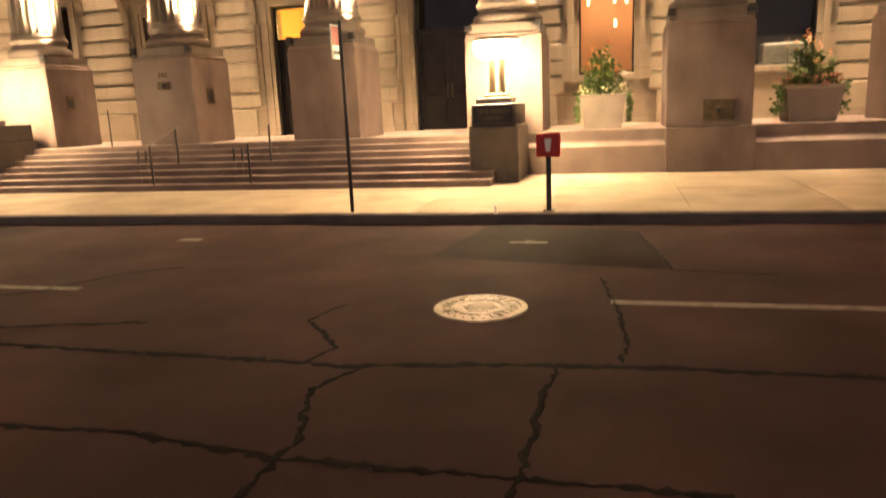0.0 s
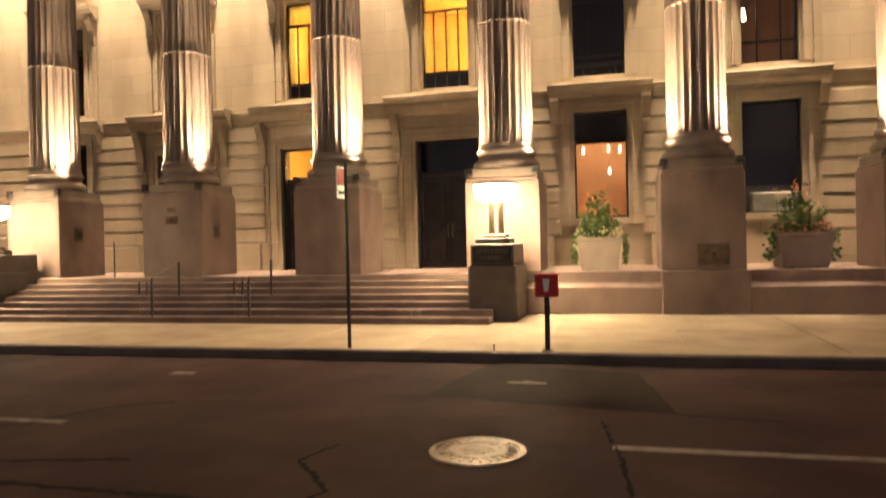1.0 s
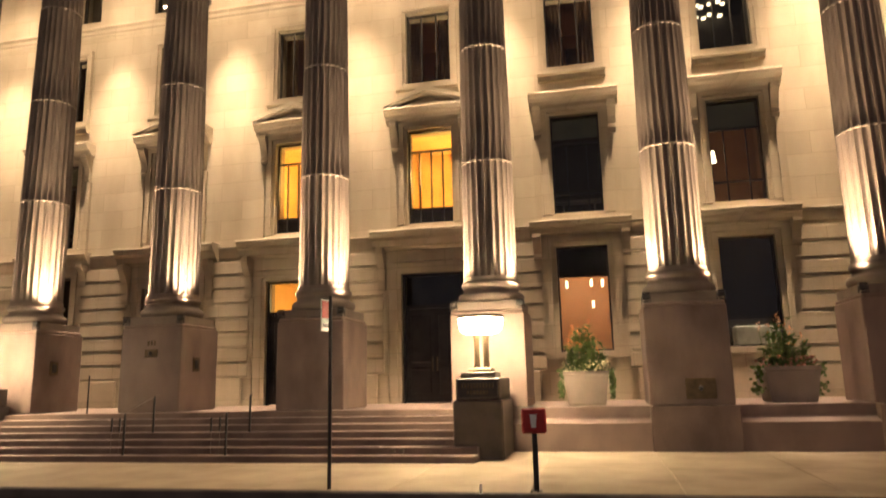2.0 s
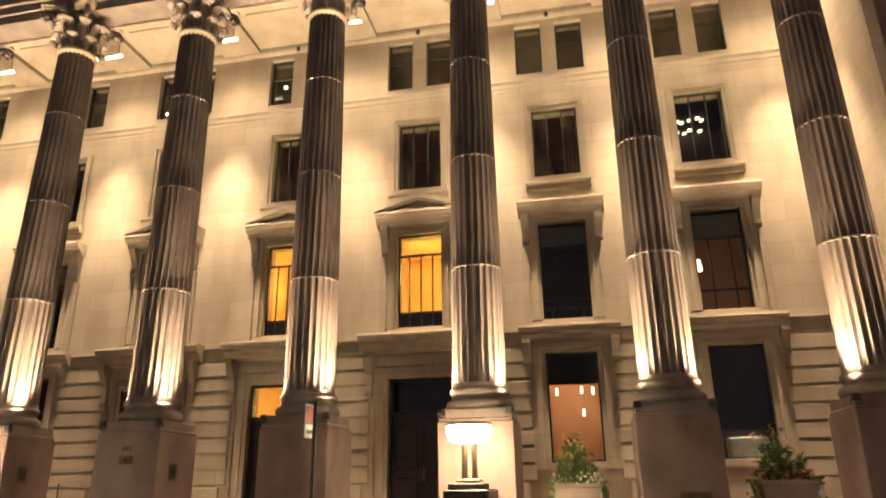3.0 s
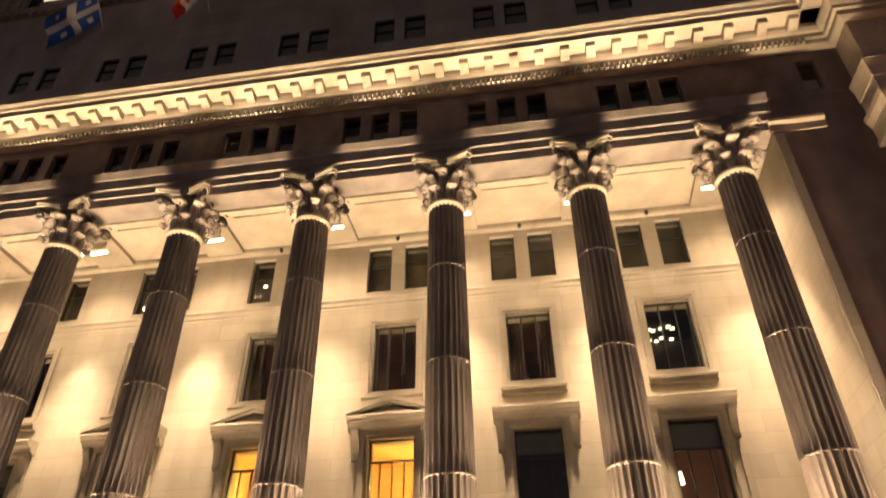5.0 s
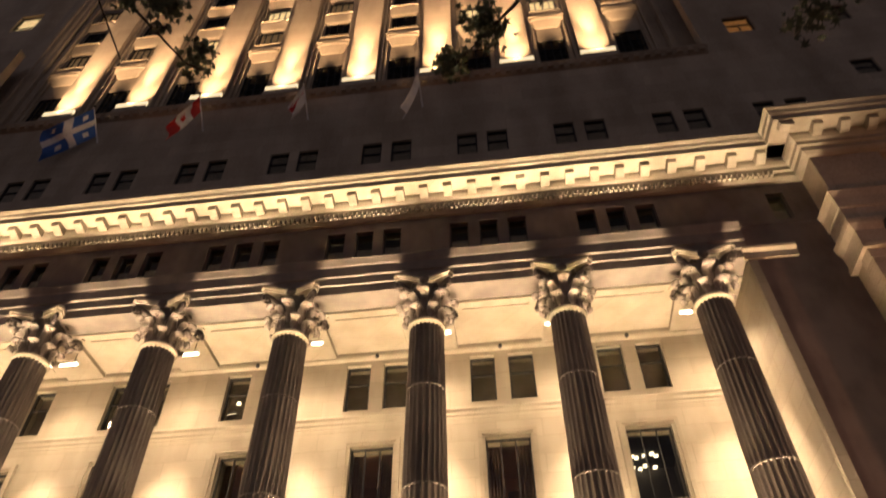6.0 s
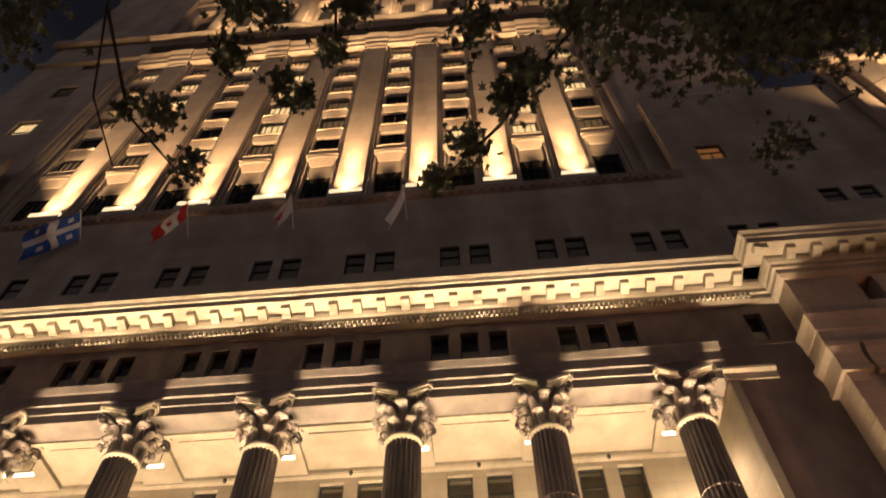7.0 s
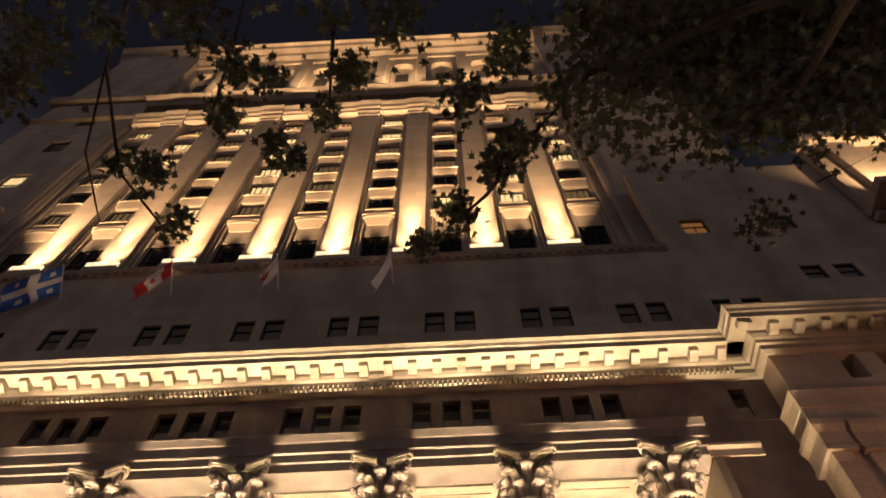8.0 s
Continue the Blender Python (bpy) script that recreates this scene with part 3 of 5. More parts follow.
def room(x0, x1, z0, z1, mat, depth=2.6, y=YW + 0.6):
    """A plain room behind one window, open to it."""
    s = Shape()
    a, b, c, d, f, g = x0 - 0.5, x1 + 0.5, z0 - 0.35, z1 + 0.25, y + 0.004, y + depth
    s.box(a - 0.1, a, f, g, c, d).box(b, b + 0.1, f, g, c, d).box(a, b, f, g, c - 0.1, c).box(a, b, f, g, d, d + 0.1).box(a, b, g, g + 0.1, c, d)
    return tagged(part("room", s, mat), "plain painted room seen through a window", "room", kind="structure")


GREENBLIND = material("grey_green_blind", (0.10, 0.115, 0.085), (0.17, 0.185, 0.14), 1.5, 0.9, 0)
CURTAIN = material("brown_curtain", (0.09, 0.055, 0.035), (0.19, 0.12, 0.075), 2.5, 0.9, 0)
YELLOW = material("yellow_lit_room_paint", (0.55, 0.36, 0.14), (0.75, 0.52, 0.22), 1.2, 0.8, 0)
ORANGE = material("orange_room_paint", (0.46, 0.30, 0.18), (0.66, 0.46, 0.29), 0.8, 0.8, 0)
DOWNLIGHT = glow("lit_downlight", (1.0, 0.85, 0.6), 6)

for b in BAYS:
    x = col_x(b)
    door = b in DOORS
    dress = thing("window_surround", "moulded stone surrounds and hoods of one bay", "surround", kind="structure")
    # ground storey
    if door:
        part("door_surround", surround(x - 0.935, x + 0.935, TERRACE, 4.78, YW, [(0.12, 0.05), (0.10, 0.09), (0.12, 0.06)], sill=False), STONE, dress)
        part("lintel_panel", box(x - 1.3, x + 1.3, YW - 0.05, YW + 0.05, 5.13, 5.5, cut=0.02), STONE, dress)
        hood(x - 1.76, x + 1.76, 5.5, 6.07, YW, 0.50, parent=dress)
        for sx in (-1, 1):
            console(dress, x + sx * 1.5, 4.3, 5.55, 0.42)
            part("jamb_strip", box(x + sx * 1.5 - 0.16, x + sx * 1.5 + 0.16, YW - 0.04, YW + 0.05, TERRACE, 4.3), STONE, dress)
    else:
        part("lower_surround", surround(x - 0.71, x + 0.71, 2.2, 5.3, YW, [(0.14, 0.06), (0.14, 0.14), (0.16, 0.09)], sill=False), STONE, dress)
        part("sill", box(x - 1.2, x + 1.2, YW - 0.055, YW + 0.3, 2.2, 2.38, cut=0.02), STONE, dress)
        part("lintel_panel", box(x - 0.7, x + 0.7, YW - 0.115, YW + 0.05, 5.48, 5.62, cut=0.02), STONE, dress)
        hood(x - 1.40, x + 1.40, 5.62, 6.07, YW, 0.34, parent=dress)
        for sx in (-1, 1):
            console(dress, x + sx * 1.22, 4.95, 5.66, 0.38, 0.22)
    # second storey
    part("middle_surround", surround(x - 0.69, x + 0.69, 6.24, 9.19, YW, [(0.10, 0.07), (0.12, 0.15), (0.12, 0.09)], sill=False), STONE, dress)
    for sx in (-1, 1):
        part("jamb_foot", box(x + sx * 1.12 - 0.1, x + sx * 1.12 + 0.1, YW - 0.12, YW + 0.05, 6.05, 8.5), STONE, dress)
        console(dress, x + sx * 1.06, 8.55, 9.44, 0.34, 0.22)
    if door:
        hood(x - 1.32, x + 1.32, 9.42, 9.85, YW, 0.46, parent=dress)
        gable = Shape()
        for lo, hi, out in ((0.0, 0.14, 0.48), (-0.09, 0.02, 0.38)):
            for sx in (-1, 1):
                a, c = (x + sx * 1.34, 9.85), (x, 10.27)
                q = [(a[0], a[1] + lo), (c[0], c[1] + lo), (c[0], c[1] + hi), (a[0], a[1] + hi)]
                n = len(gable.v)
                gable.v += [(px, YW - out, pz) for px, pz in q] + [(px, YW + 0.03, pz) for px, pz in q]
                gable.f += [tuple(n + i for i in f) for f in ((0, 1, 2, 3), (7, 6, 5, 4), (0, 4, 5, 1), (1, 5, 6, 2), (2, 6, 7, 3), (3, 7, 4, 0))]
        part("pediment", gable, STONE, dress)
        part("tympanum", Shape().face((x - 1.28, YW - 0.2, 9.85), (x + 1.28, YW - 0.2, 9.85), (x, YW - 0.2, 10.25)).face((x + 1.28, YW, 9.85), (x - 1.28, YW, 9.85), (x, YW, 10.25)), STONE, dress)
    else:
        hood(x - 1.26, x + 1.26, 9.40, 9.81, YW, 0.49, parent=dress)
    # third storey
    part("upper_surround", surround(x - 0.70, x + 0.70, 10.72, 13.07, YW, [(0.10, 0.06), (0.12, 0.12)], sill=True), STONE, dress)
    part("upper_sill", Shape().run([(YW + 0.05, 10.26), (YW + 0.05, 10.52), (YW - 0.26, 10.52), (YW - 0.26, 10.45), (YW - 0.18, 10.4), (YW - 0.16, 10.26)], x - 0.97, x + 0.97), STONE, dress)
    # panes
    lit2 = b in (2.5, 3.5)
    casement("window_second", "lit yellow window with thin dark bars" if lit2 else "dark barred window reflecting the night", x - 0.69, x + 0.69, 6.28, 9.19, (0.24, 0.5, 0.76) if lit2 else (0.3, 0.72), (0.16, 0.78) if lit2 else (0.2, 0.72), (0.15,) if lit2 else ())
    if not lit2 and b != 5.5:
        tagged(part("blind", box(x - 0.72, x + 0.72, YG + 0.10, YG + 0.11, 8.55, 9.19), GREENBLIND), "grey-green roller blind drawn a little way", "blind")
        shelf = thing("radiator_shelf", "low shelf behind a dark window", "shelf", kind="structure")
        part("board", box(x - 0.8, x + 0.8, YG + 0.45, YG + 0.65, 6.7, 6.8, cut=0.01), BLIND, shelf)
        for sx in (-0.45, 0.45):
            part("leg", box(x + sx - 0.03, x + sx + 0.03, YG + 0.52, YG + 0.58, 6.0, 6.7), BLIND, shelf)
    if b != 5.5:
        cur = thing("curtain", "brown curtains half drawn behind a window", "curtain")
        for a, c in ((-0.75, -0.3), (0.2, 0.75)):
            folds = Shape()
            n = 14
            for zz in (10.5, 13.3):
                folds.v += [(x + a + (c - a) * i / n, YG + 0.48 + 0.03 * math.sin(i * 2.1), zz) for i in range(n + 1)]
            folds.f += [(i, i + 1, n + 2 + i, n + 1 + i) for i in range(n)]
            part("drape", folds, CURTAIN, cur, smooth=True)
        part("rod", Shape().tube([(x - 0.8, YG + 0.48, 13.3), (x + 0.8, YG + 0.48, 13.3)], [0.015, 0.015], 6), BRONZE, cur)
    casement("window_third", "dark sash window with drawn blind", x - 0.70, x + 0.70, 10.72, 13.07, (0.33, 0.67), (), ())
    for a, c in ((-1.085, -0.235), (0.235, 1.085)):
        casement("window_attic", "small dark sash window of a pair", x + a, x + c, 14.43, 16.26, (), (0.62,), (), y=YW + 0.22, group="attic windows", thick=0.06)
        tagged(part("blind", box(x + a, x + c, YW + 0.55, YW + 0.56, 14.43, 16.26), BLIND, None), "grey-brown roller blind behind a window", "blind", kind="structure")
    if door:
        lit_door = b == 2.5
        d = thing("door", "tall bronze glazed door with a lit hall behind" if lit_door else "tall dark bronze panelled double door", "door", kind="structure")
        part("door_frame", surround(x - 0.865, x + 0.865, TERRACE, 4.71, YG, [(0.07, 0.06)], sill=False), DOORMAT, d)
        part("transom", box(x - 0.86, x + 0.86, YG - 0.05, YG + 0.05, 3.75, 3.85), DOORMAT, d)
        for sx in (-1, 1):
            leafd = part("door_leaf", box(min(0, sx * 0.85), max(0, sx * 0.85), YG + 0.0, YG + 0.06, TERRACE + 0.02, 3.75), DOORMAT, d, at=pose(x, 0, 0))
            for z0, z1 in ((1.3, 2.05), (2.2, 3.55)):
                part("panel", box(min(sx * 0.12, sx * 0.72), max(sx * 0.12, sx * 0.72), YG - 0.02, YG + 0.01, z0, z1, cut=0.015), DOORMAT, leafd)
            part("handle", box(sx * 0.07 - 0.015, sx * 0.07 + 0.015, YG - 0.07, YG + 0.0, 1.95, 2.35), BRONZE, leafd)
        part("fanlight", box(x - 0.86, x + 0.86, YG + 0.01, YG + 0.016, 3.85, 4.71), GLASS, d)
    else:
        casement("window_ground", "tall ground-floor window with a half-drawn dark blind", x - 0.71, x + 0.71, 2.38, 5.3, (), (), ())

# belt, string courses and rusticated piers
belt = thing("belt_course", "stone belt courses along the portico wall", "moulding", kind="structure")
edges = [LEFT_END] + sum(([col_x(b) - (1.76 if b in DOORS else 1.40) - 0.003, col_x(b) + (1.76 if b in DOORS else 1.40) + 0.003] for b in BAYS), []) + [RIGHT_END]
for a, c in zip(edges[::2], edges[1::2]):
    part("belt", Shape().run([(YW + 0.03, 5.54), (YW + 0.03, 5.98), (YW - 0.11, 5.98), (YW - 0.12, 5.93), (YW - 0.08, 5.87), (YW - 0.06, 5.60), (YW - 0.04, 5.54)], a, c), STONE, belt)
part("string_course", Shape().run([(YW + 0.03, 13.80), (YW + 0.03, 14.20), (YW - 0.12, 14.20), (YW - 0.14, 14.12), (YW - 0.07, 14.05), (YW - 0.06, 13.94), (YW - 0.02, 13.9), (YW - 0.02, 13.80)], LEFT_END, RIGHT_END), STONE, belt)
part("wall_crown", Shape().run([(YW + 0.03, 16.42), (YW + 0.03, 16.56), (YW - 0.14, 16.56), (YW - 0.12, 16.5), (YW - 0.03, 16.45)], LEFT_END, RIGHT_END), STONE, belt)
for b in BAYS:
    part("fixture", Shape().turned([(0.03, 16.55), (0.07, 16.5), (0.07, 16.42), (0.03, 16.36)], 10, (col_x(b) + 0.0, YW - 0.22)), FRAME, belt)

for k in (-1, 0, 5, 6):
    tagged(part("terrace_pier", box(col_x(k) - 0.88, col_x(k) + 0.88, 15.37, 15.68, 0.13, TERRACE + 0.002, cut=0.02), PINKGRANITE), "granite pier in the terrace front under a pedestal", "pier", kind="structure")

# ---- column pedestals: marks ----
for k, marks in ((2, ((-0.16, 0.20, 2.42, 2.62),)), (5, ((-0.12, 0.50, 1.18, 1.62),))):
    for a, c, z0, z1 in marks:
        pl = thing("wall_plate", "dark metal plate set into a pedestal face", "plate")
        part("plate", box(col_x(k) + a, col_x(k) + c, YP - 0.025, YP + 0.02, z0, z1, cut=0.01), BRONZE, pl)
        part("spout", Shape().turned([(0.01, 0), (0.05, 0.01), (0.045, 0.04), (0.02, 0.06)], 12), BLACK, pl, at=pose(col_x(k) + (a + c) / 2, YP - 0.02, (z0 + z1) / 2, 90))
        if k == 2:
            for i in range(3):
                part("writing_bar", box(col_x(k) - 0.1 + i * 0.09, col_x(k) - 0.04 + i * 0.09, YP - 0.006, YP + 0.01, 2.72, 2.84), BRONZE, pl)

for k in (1, 2):
    mark = thing("wall_outlet", "small dark outlet on the side of a pedestal", "outlet")
    part("plate", box(col_x(k) + 0.855, col_x(k) + 0.875, YP + 0.55, YP + 0.85, 2.05, 2.42, cut=0.006), BRONZE, mark)
    part("cover", box(col_x(k) + 0.872, col_x(k) + 0.888, YP + 0.62, YP + 0.78, 2.12, 2.34, cut=0.005), BLACK, mark)
for dx in (-0.09, 0.09):
    vent = thing("step_vent", "small pale metal plate on a step riser", "plate", group="step plates")
    part("plate", box(-4.02 + dx - 0.05, -4.02 + dx + 0.05, 13.622, 13.645, 0.29, 0.385, cut=0.004), IRON, vent)

# ---- flood lamps on the pedestals ----
def floodlight(at, turn):
    f = thing("floodlight", "small dark floodlight aimed up the stone", "floodlight", at @ pose(0, 0, 0, 0, 0, turn), "floodlights")
    part("foot", box(-0.06, 0.06, -0.05, 0.05, 0, 0.03, cut=0.008), BLACK, f)
    for x in (-0.0925, 0.0925):
        part("yoke", box(x - 0.0075, x + 0.0075, -0.02, 0.02, 0.0, 0.15), BLACK, f)
    part("housing", box(-0.08, 0.08, -0.06, 0.06, 0.06, 0.17, cut=0.02), BLACK, f)
    part("lens", box(-0.05, 0.05, -0.035, 0.035, 0.160, 0.173), LAMPGLOW, f, "lit glass lens")
    for a, b, c, d in ((-0.08, 0.08, -0.06, -0.05), (-0.08, 0.08, 0.05, 0.06), (-0.08, -0.07, -0.05, 0.05), (0.07, 0.08, -0.05, 0.05)):
        part("visor", box(a, b, c, d, 0.165, 0.215), BLACK, f)
    return f


fl = floodlight(pose(col_x(4) + 0.78, YC - 0.80, PED_TOP), 0)
for k in range(-1, 7):
    for sx in (-1, 1):
        if (k, sx) != (4, 1):
            copy_thing(fl, pose(col_x(k) + 0.78 * sx, YC - 0.80, PED_TOP))
strip = thing("strip_light", "long bright strip light hung under the portico ceiling", "strip light", pose(col_x(4), 17.84, 16.55), "ceiling strip lights")
part("tray", box(-0.64, 0.64, -0.08, 0.08, -0.46, -0.38, cut=0.015), WHITE, strip)
part("tube", box(-0.61, 0.61, -0.045, 0.045, -0.495, -0.46, cut=0.015), STRIPGLOW, strip, "glowing tube")
for x in (-0.45, 0.45):
    part("stem", Shape().turned([(0.012, -0.39), (0.012, 0.0)], 8, (x, 0)), BRONZE, strip)
for k in (-1, 0, 1, 2, 3, 5, 6):
    copy_thing(strip, pose(col_x(k), 17.84, 16.55))

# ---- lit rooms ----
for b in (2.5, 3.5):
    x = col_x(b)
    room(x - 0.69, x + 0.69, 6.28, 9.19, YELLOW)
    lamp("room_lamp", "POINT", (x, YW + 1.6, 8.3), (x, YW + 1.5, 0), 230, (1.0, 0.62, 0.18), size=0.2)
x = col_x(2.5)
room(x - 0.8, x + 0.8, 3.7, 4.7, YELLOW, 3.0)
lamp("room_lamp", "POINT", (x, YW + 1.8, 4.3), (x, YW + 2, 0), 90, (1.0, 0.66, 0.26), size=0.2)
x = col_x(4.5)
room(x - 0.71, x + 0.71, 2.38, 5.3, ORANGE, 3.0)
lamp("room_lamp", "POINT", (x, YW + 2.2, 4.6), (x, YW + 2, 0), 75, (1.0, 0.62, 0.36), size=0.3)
tagged(part("blind", box(x - 0.71, x + 0.71, YG + 0.08, YG + 0.09, 4.45, 5.3), DARKBLIND), "dark half-drawn roller blind", "blind")
for dx, y, z in ((-0.50, 20.5, 4.36), (0.52, 20.5, 4.36), (0.2, 21.4, 4.5), (0.22, 22.0, 3.9)):
    d = thing("downlight", "small bright pendant lamp inside a room", "lamp", group="pendant lamps")
    part("tube", Shape().turned([(0.02, z - 0.1), (0.035, z - 0.1), (0.035, z + 0.1), (0.02, z + 0.1)], 10, (x + dx, y)), DOWNLIGHT, d)
    part("cord", Shape().turned([(0.004, z + 0.1), (0.004, 5.56)], 6, (x + dx, y)), BLACK, d)
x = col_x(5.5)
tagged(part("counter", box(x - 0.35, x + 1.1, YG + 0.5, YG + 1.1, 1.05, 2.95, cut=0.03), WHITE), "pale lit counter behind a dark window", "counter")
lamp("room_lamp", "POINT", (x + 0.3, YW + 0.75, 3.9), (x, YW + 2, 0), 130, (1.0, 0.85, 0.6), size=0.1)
tagged(part("blind", box(x - 0.71, x + 0.71, YG + 0.08, YG + 0.09, 3.1, 5.3), DARKBLIND), "dark roller blind drawn most of the way down", "blind")
room(x - 0.69, x + 0.69, 6.28, 9.19, ORANGE)
tagged(part("blind", box(x - 0.68, x + 0.68, YG + 0.10, YG + 0.11, 8.45, 9.19), GREENBLIND), "grey-green roller blind drawn a little way", "blind")
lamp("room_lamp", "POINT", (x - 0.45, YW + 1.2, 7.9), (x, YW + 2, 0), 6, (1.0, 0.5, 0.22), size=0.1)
d = thing("wall_lamp", "small bright wall lamp inside a window", "lamp")
part("shade", Shape().turned([(0.05, 7.6), (0.09, 7.62), (0.05, 7.95), (0.03, 7.95)], 12, (x - 0.5, YW + 0.75)), DOWNLIGHT, d)
part("arm", Shape().tube([(x - 1.2, YW + 0.75, 7.7), (x - 0.5, YW + 0.75, 7.7)], [0.012, 0.012], 6), BRONZE, d)
room(x - 0.70, x + 0.70, 10.72, 13.07, UNLITROOM)
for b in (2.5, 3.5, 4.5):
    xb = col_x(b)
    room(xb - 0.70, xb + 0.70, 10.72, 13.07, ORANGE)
    # added unseen lamp that gives the window its dim brown tone
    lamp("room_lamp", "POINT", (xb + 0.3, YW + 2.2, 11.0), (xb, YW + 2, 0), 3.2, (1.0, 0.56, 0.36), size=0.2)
    cab = thing("cabinet", "low dark cabinet inside a dim office", "cabinet")
    part("body", box(xb - 0.15, xb + 0.75, YW + 1.5, YW + 1.9, 10.37, 12.0, cut=0.02), CURTAIN, cab)
    part("door", box(xb - 0.12, xb + 0.28, YW + 1.48, YW + 1.5, 10.5, 11.9, cut=0.005), CURTAIN, cab)
for i, (dx, dy) in enumerate(((-0.62, 1.35), (-0.3, 1.3), (-0.14, 1.42), (0.1, 1.3), (0.34, 1.2), (0.5, 1.38), (-0.2, 2.1), (0.05, 2.2), (0.2, 2.0), (0.55, 2.15))):
    d = thing("ceiling_light", "small bright ceiling light inside an office", "lamp", group="office ceiling lights")
    part("panel", box(x + dx - 0.06, x + dx + 0.06, YG + dy + 0.68, YG + dy + 0.80, 13.27, 13.305), DOWNLIGHT, d)
# glowing spots set on the blinds' front imitate lights inside; no ceiling here
for b in (1.5, 2.5):
    x = col_x(b) - 0.8
    d = thing("ceiling_light", "small glowing spot on a blind, standing for an interior light", "lamp", group="office ceiling lights")
    part("panel", box(x, x + 0.13, YW + 0.52, YW + 0.553, 15.4, 15.5), DOWNLIGHT, d)

# ---- wings beside the portico ----
def wing(m):
    w = thing("wing", "dark stone corner wing beside the portico", "wing", m, kind="structure")
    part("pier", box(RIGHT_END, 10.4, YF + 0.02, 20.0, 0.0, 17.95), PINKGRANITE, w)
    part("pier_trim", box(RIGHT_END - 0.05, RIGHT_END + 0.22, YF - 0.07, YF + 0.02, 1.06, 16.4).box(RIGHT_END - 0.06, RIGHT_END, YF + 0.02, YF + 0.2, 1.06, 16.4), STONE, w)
    # pale panel added: its colour stands for light on the pier's inner side
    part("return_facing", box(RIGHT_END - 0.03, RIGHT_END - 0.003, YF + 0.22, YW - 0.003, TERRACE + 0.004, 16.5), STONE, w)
    part("pier_band", Shape().run([(YF + 0.05, 16.5), (YF + 0.05, 16.95), (YF - 0.14, 16.95), (YF - 0.14, 16.85), (YF - 0.05, 16.75), (YF - 0.05, 16.5)], RIGHT_END - 0.1, 9.0), TOWERSTONE, w)
    part("front", pierced(10.3, 40, 0.0, 20.0, 15.1, 16.0, [(12.45 + i * 1.33, 13.1 + i * 1.33, 18.6, 19.8) for i in range(12)]), TOWERSTONE, w)
    part("front_back", box(10.3, 40, 16.4, 20.0, 0.0, 20.0), UNLITROOM, w)
    part("return_wall", box(10.303, 10.7, 16.0, 20.0, 0.0, 20.0), TOWERSTONE, w)
    wc = [(y - 1.0 if y < 18 else y, z) for y, z in cor]
    part("wing_cornice", Shape().corner(wc, 40, 10.3, 15.1, 18.7), STONE, w)
    part("modillion", mod, None, w, at=pose(10.3 - 0.49, 14.2, 20.62, 0, 0, -90))
    for i in range(35):
        part("modillion", mod, None, w, at=pose(10.6 + i * 0.864, YF - 1.49, 20.62))
    part("wing_band", Shape().corner([(15.15, 16.6), (15.15, 17.95), (14.92, 17.95), (14.92, 18.0), (15.0, 17.7), (15.0, 17.3), (15.04, 17.26), (15.04, 16.6)], 40, 10.22, 15.05, 18.0), TOWERSTONE, w)
    for i in range(24):
        long_one = i % 2
        part("quoin", box(10.22, 10.82 if long_one else 10.78, 15.0, 15.16 + (0.40 if long_one else 0.38), 1.1 + i * 0.64, 1.1 + i * 0.64 + 0.625, cut=0.012), TOWERSTONE, w)
    part("corner_cap", Shape().corner([(15.3, 15.5), (15.3, 16.6), (14.82, 16.6), (14.84, 16.42), (14.94, 16.2), (14.94, 15.75), (14.88, 15.68), (14.88, 15.5)], 11.0, 10.22, 15.0, 16.4), TOWERSTONE, w)
    part("pilaster", box(11.2, 12.3, 14.96, 15.12, 1.1, 15.4, cut=0.02), TOWERSTONE, w)
    part("pilaster_cap", Shape().run([(15.12, 15.4), (15.12, 16.5), (14.78, 16.5), (14.80, 16.3), (14.9, 16.1), (14.9, 15.6), (14.84, 15.5), (14.84, 15.4)], 11.1, 12.4), TOWERSTONE, w)
    return w


wing(Matrix.Identity(4))
wing(Matrix.Translation((2 * AXIS, 0, 0)) @ Matrix.Diagonal((-1, 1, 1, 1)))

# ---- upper block ----
UY, TY = 18.2, 19.95
uh = []
for k in range(-5, 10):
    for a, c in ((-1.14, -0.24), (0.20, 1.12)):
        if k < 8:
            uh.append((col_x(k + 0.5) + a, col_x(k + 0.5) + c, 26.2, 27.7))
for a in (16.6, 18.2):
    uh.append((a, a + 1.05, 29.0, 30.2))
uh.append((12.4, 13.75, 33.9, 35.4))
uh.append((17.0, 18.4, 33.9, 35.4))
LT, RT = 2 * AXIS - 20.1, 20.1
tagged(part("wall_upper", pierced(LT - 8, 30, 21.0, 32.6, UY, UY + 0.5, [h for h in uh if h[3] < 33]), TOWERSTONE), "unlit upper stone wall with paired windows", "wall", kind="structure")
tagged(part("wall_upper_right", pierced(10.9, 30, 32.6, 42.0, UY + 0.003, UY + 0.5, [h for h in uh if h[3] > 33]), TOWERSTONE), "unlit upper stone wall beside the tower", "wall", kind="structure")
tagged(part("wall_upper_left", pierced(LT - 8, 2 * AXIS - 10.9, 32.6, 42.0, UY + 0.003, UY + 0.5, []), TOWERSTONE), "unlit upper stone wall beside the tower", "wall", kind="structure")
tagged(part("wall_upper_back", box(LT - 8, 30, UY + 0.9, UY + 1.0, 21, 32.5), UNLITROOM), "dark sheet standing for unlit rooms behind the upper windows", "wall", kind="structure")
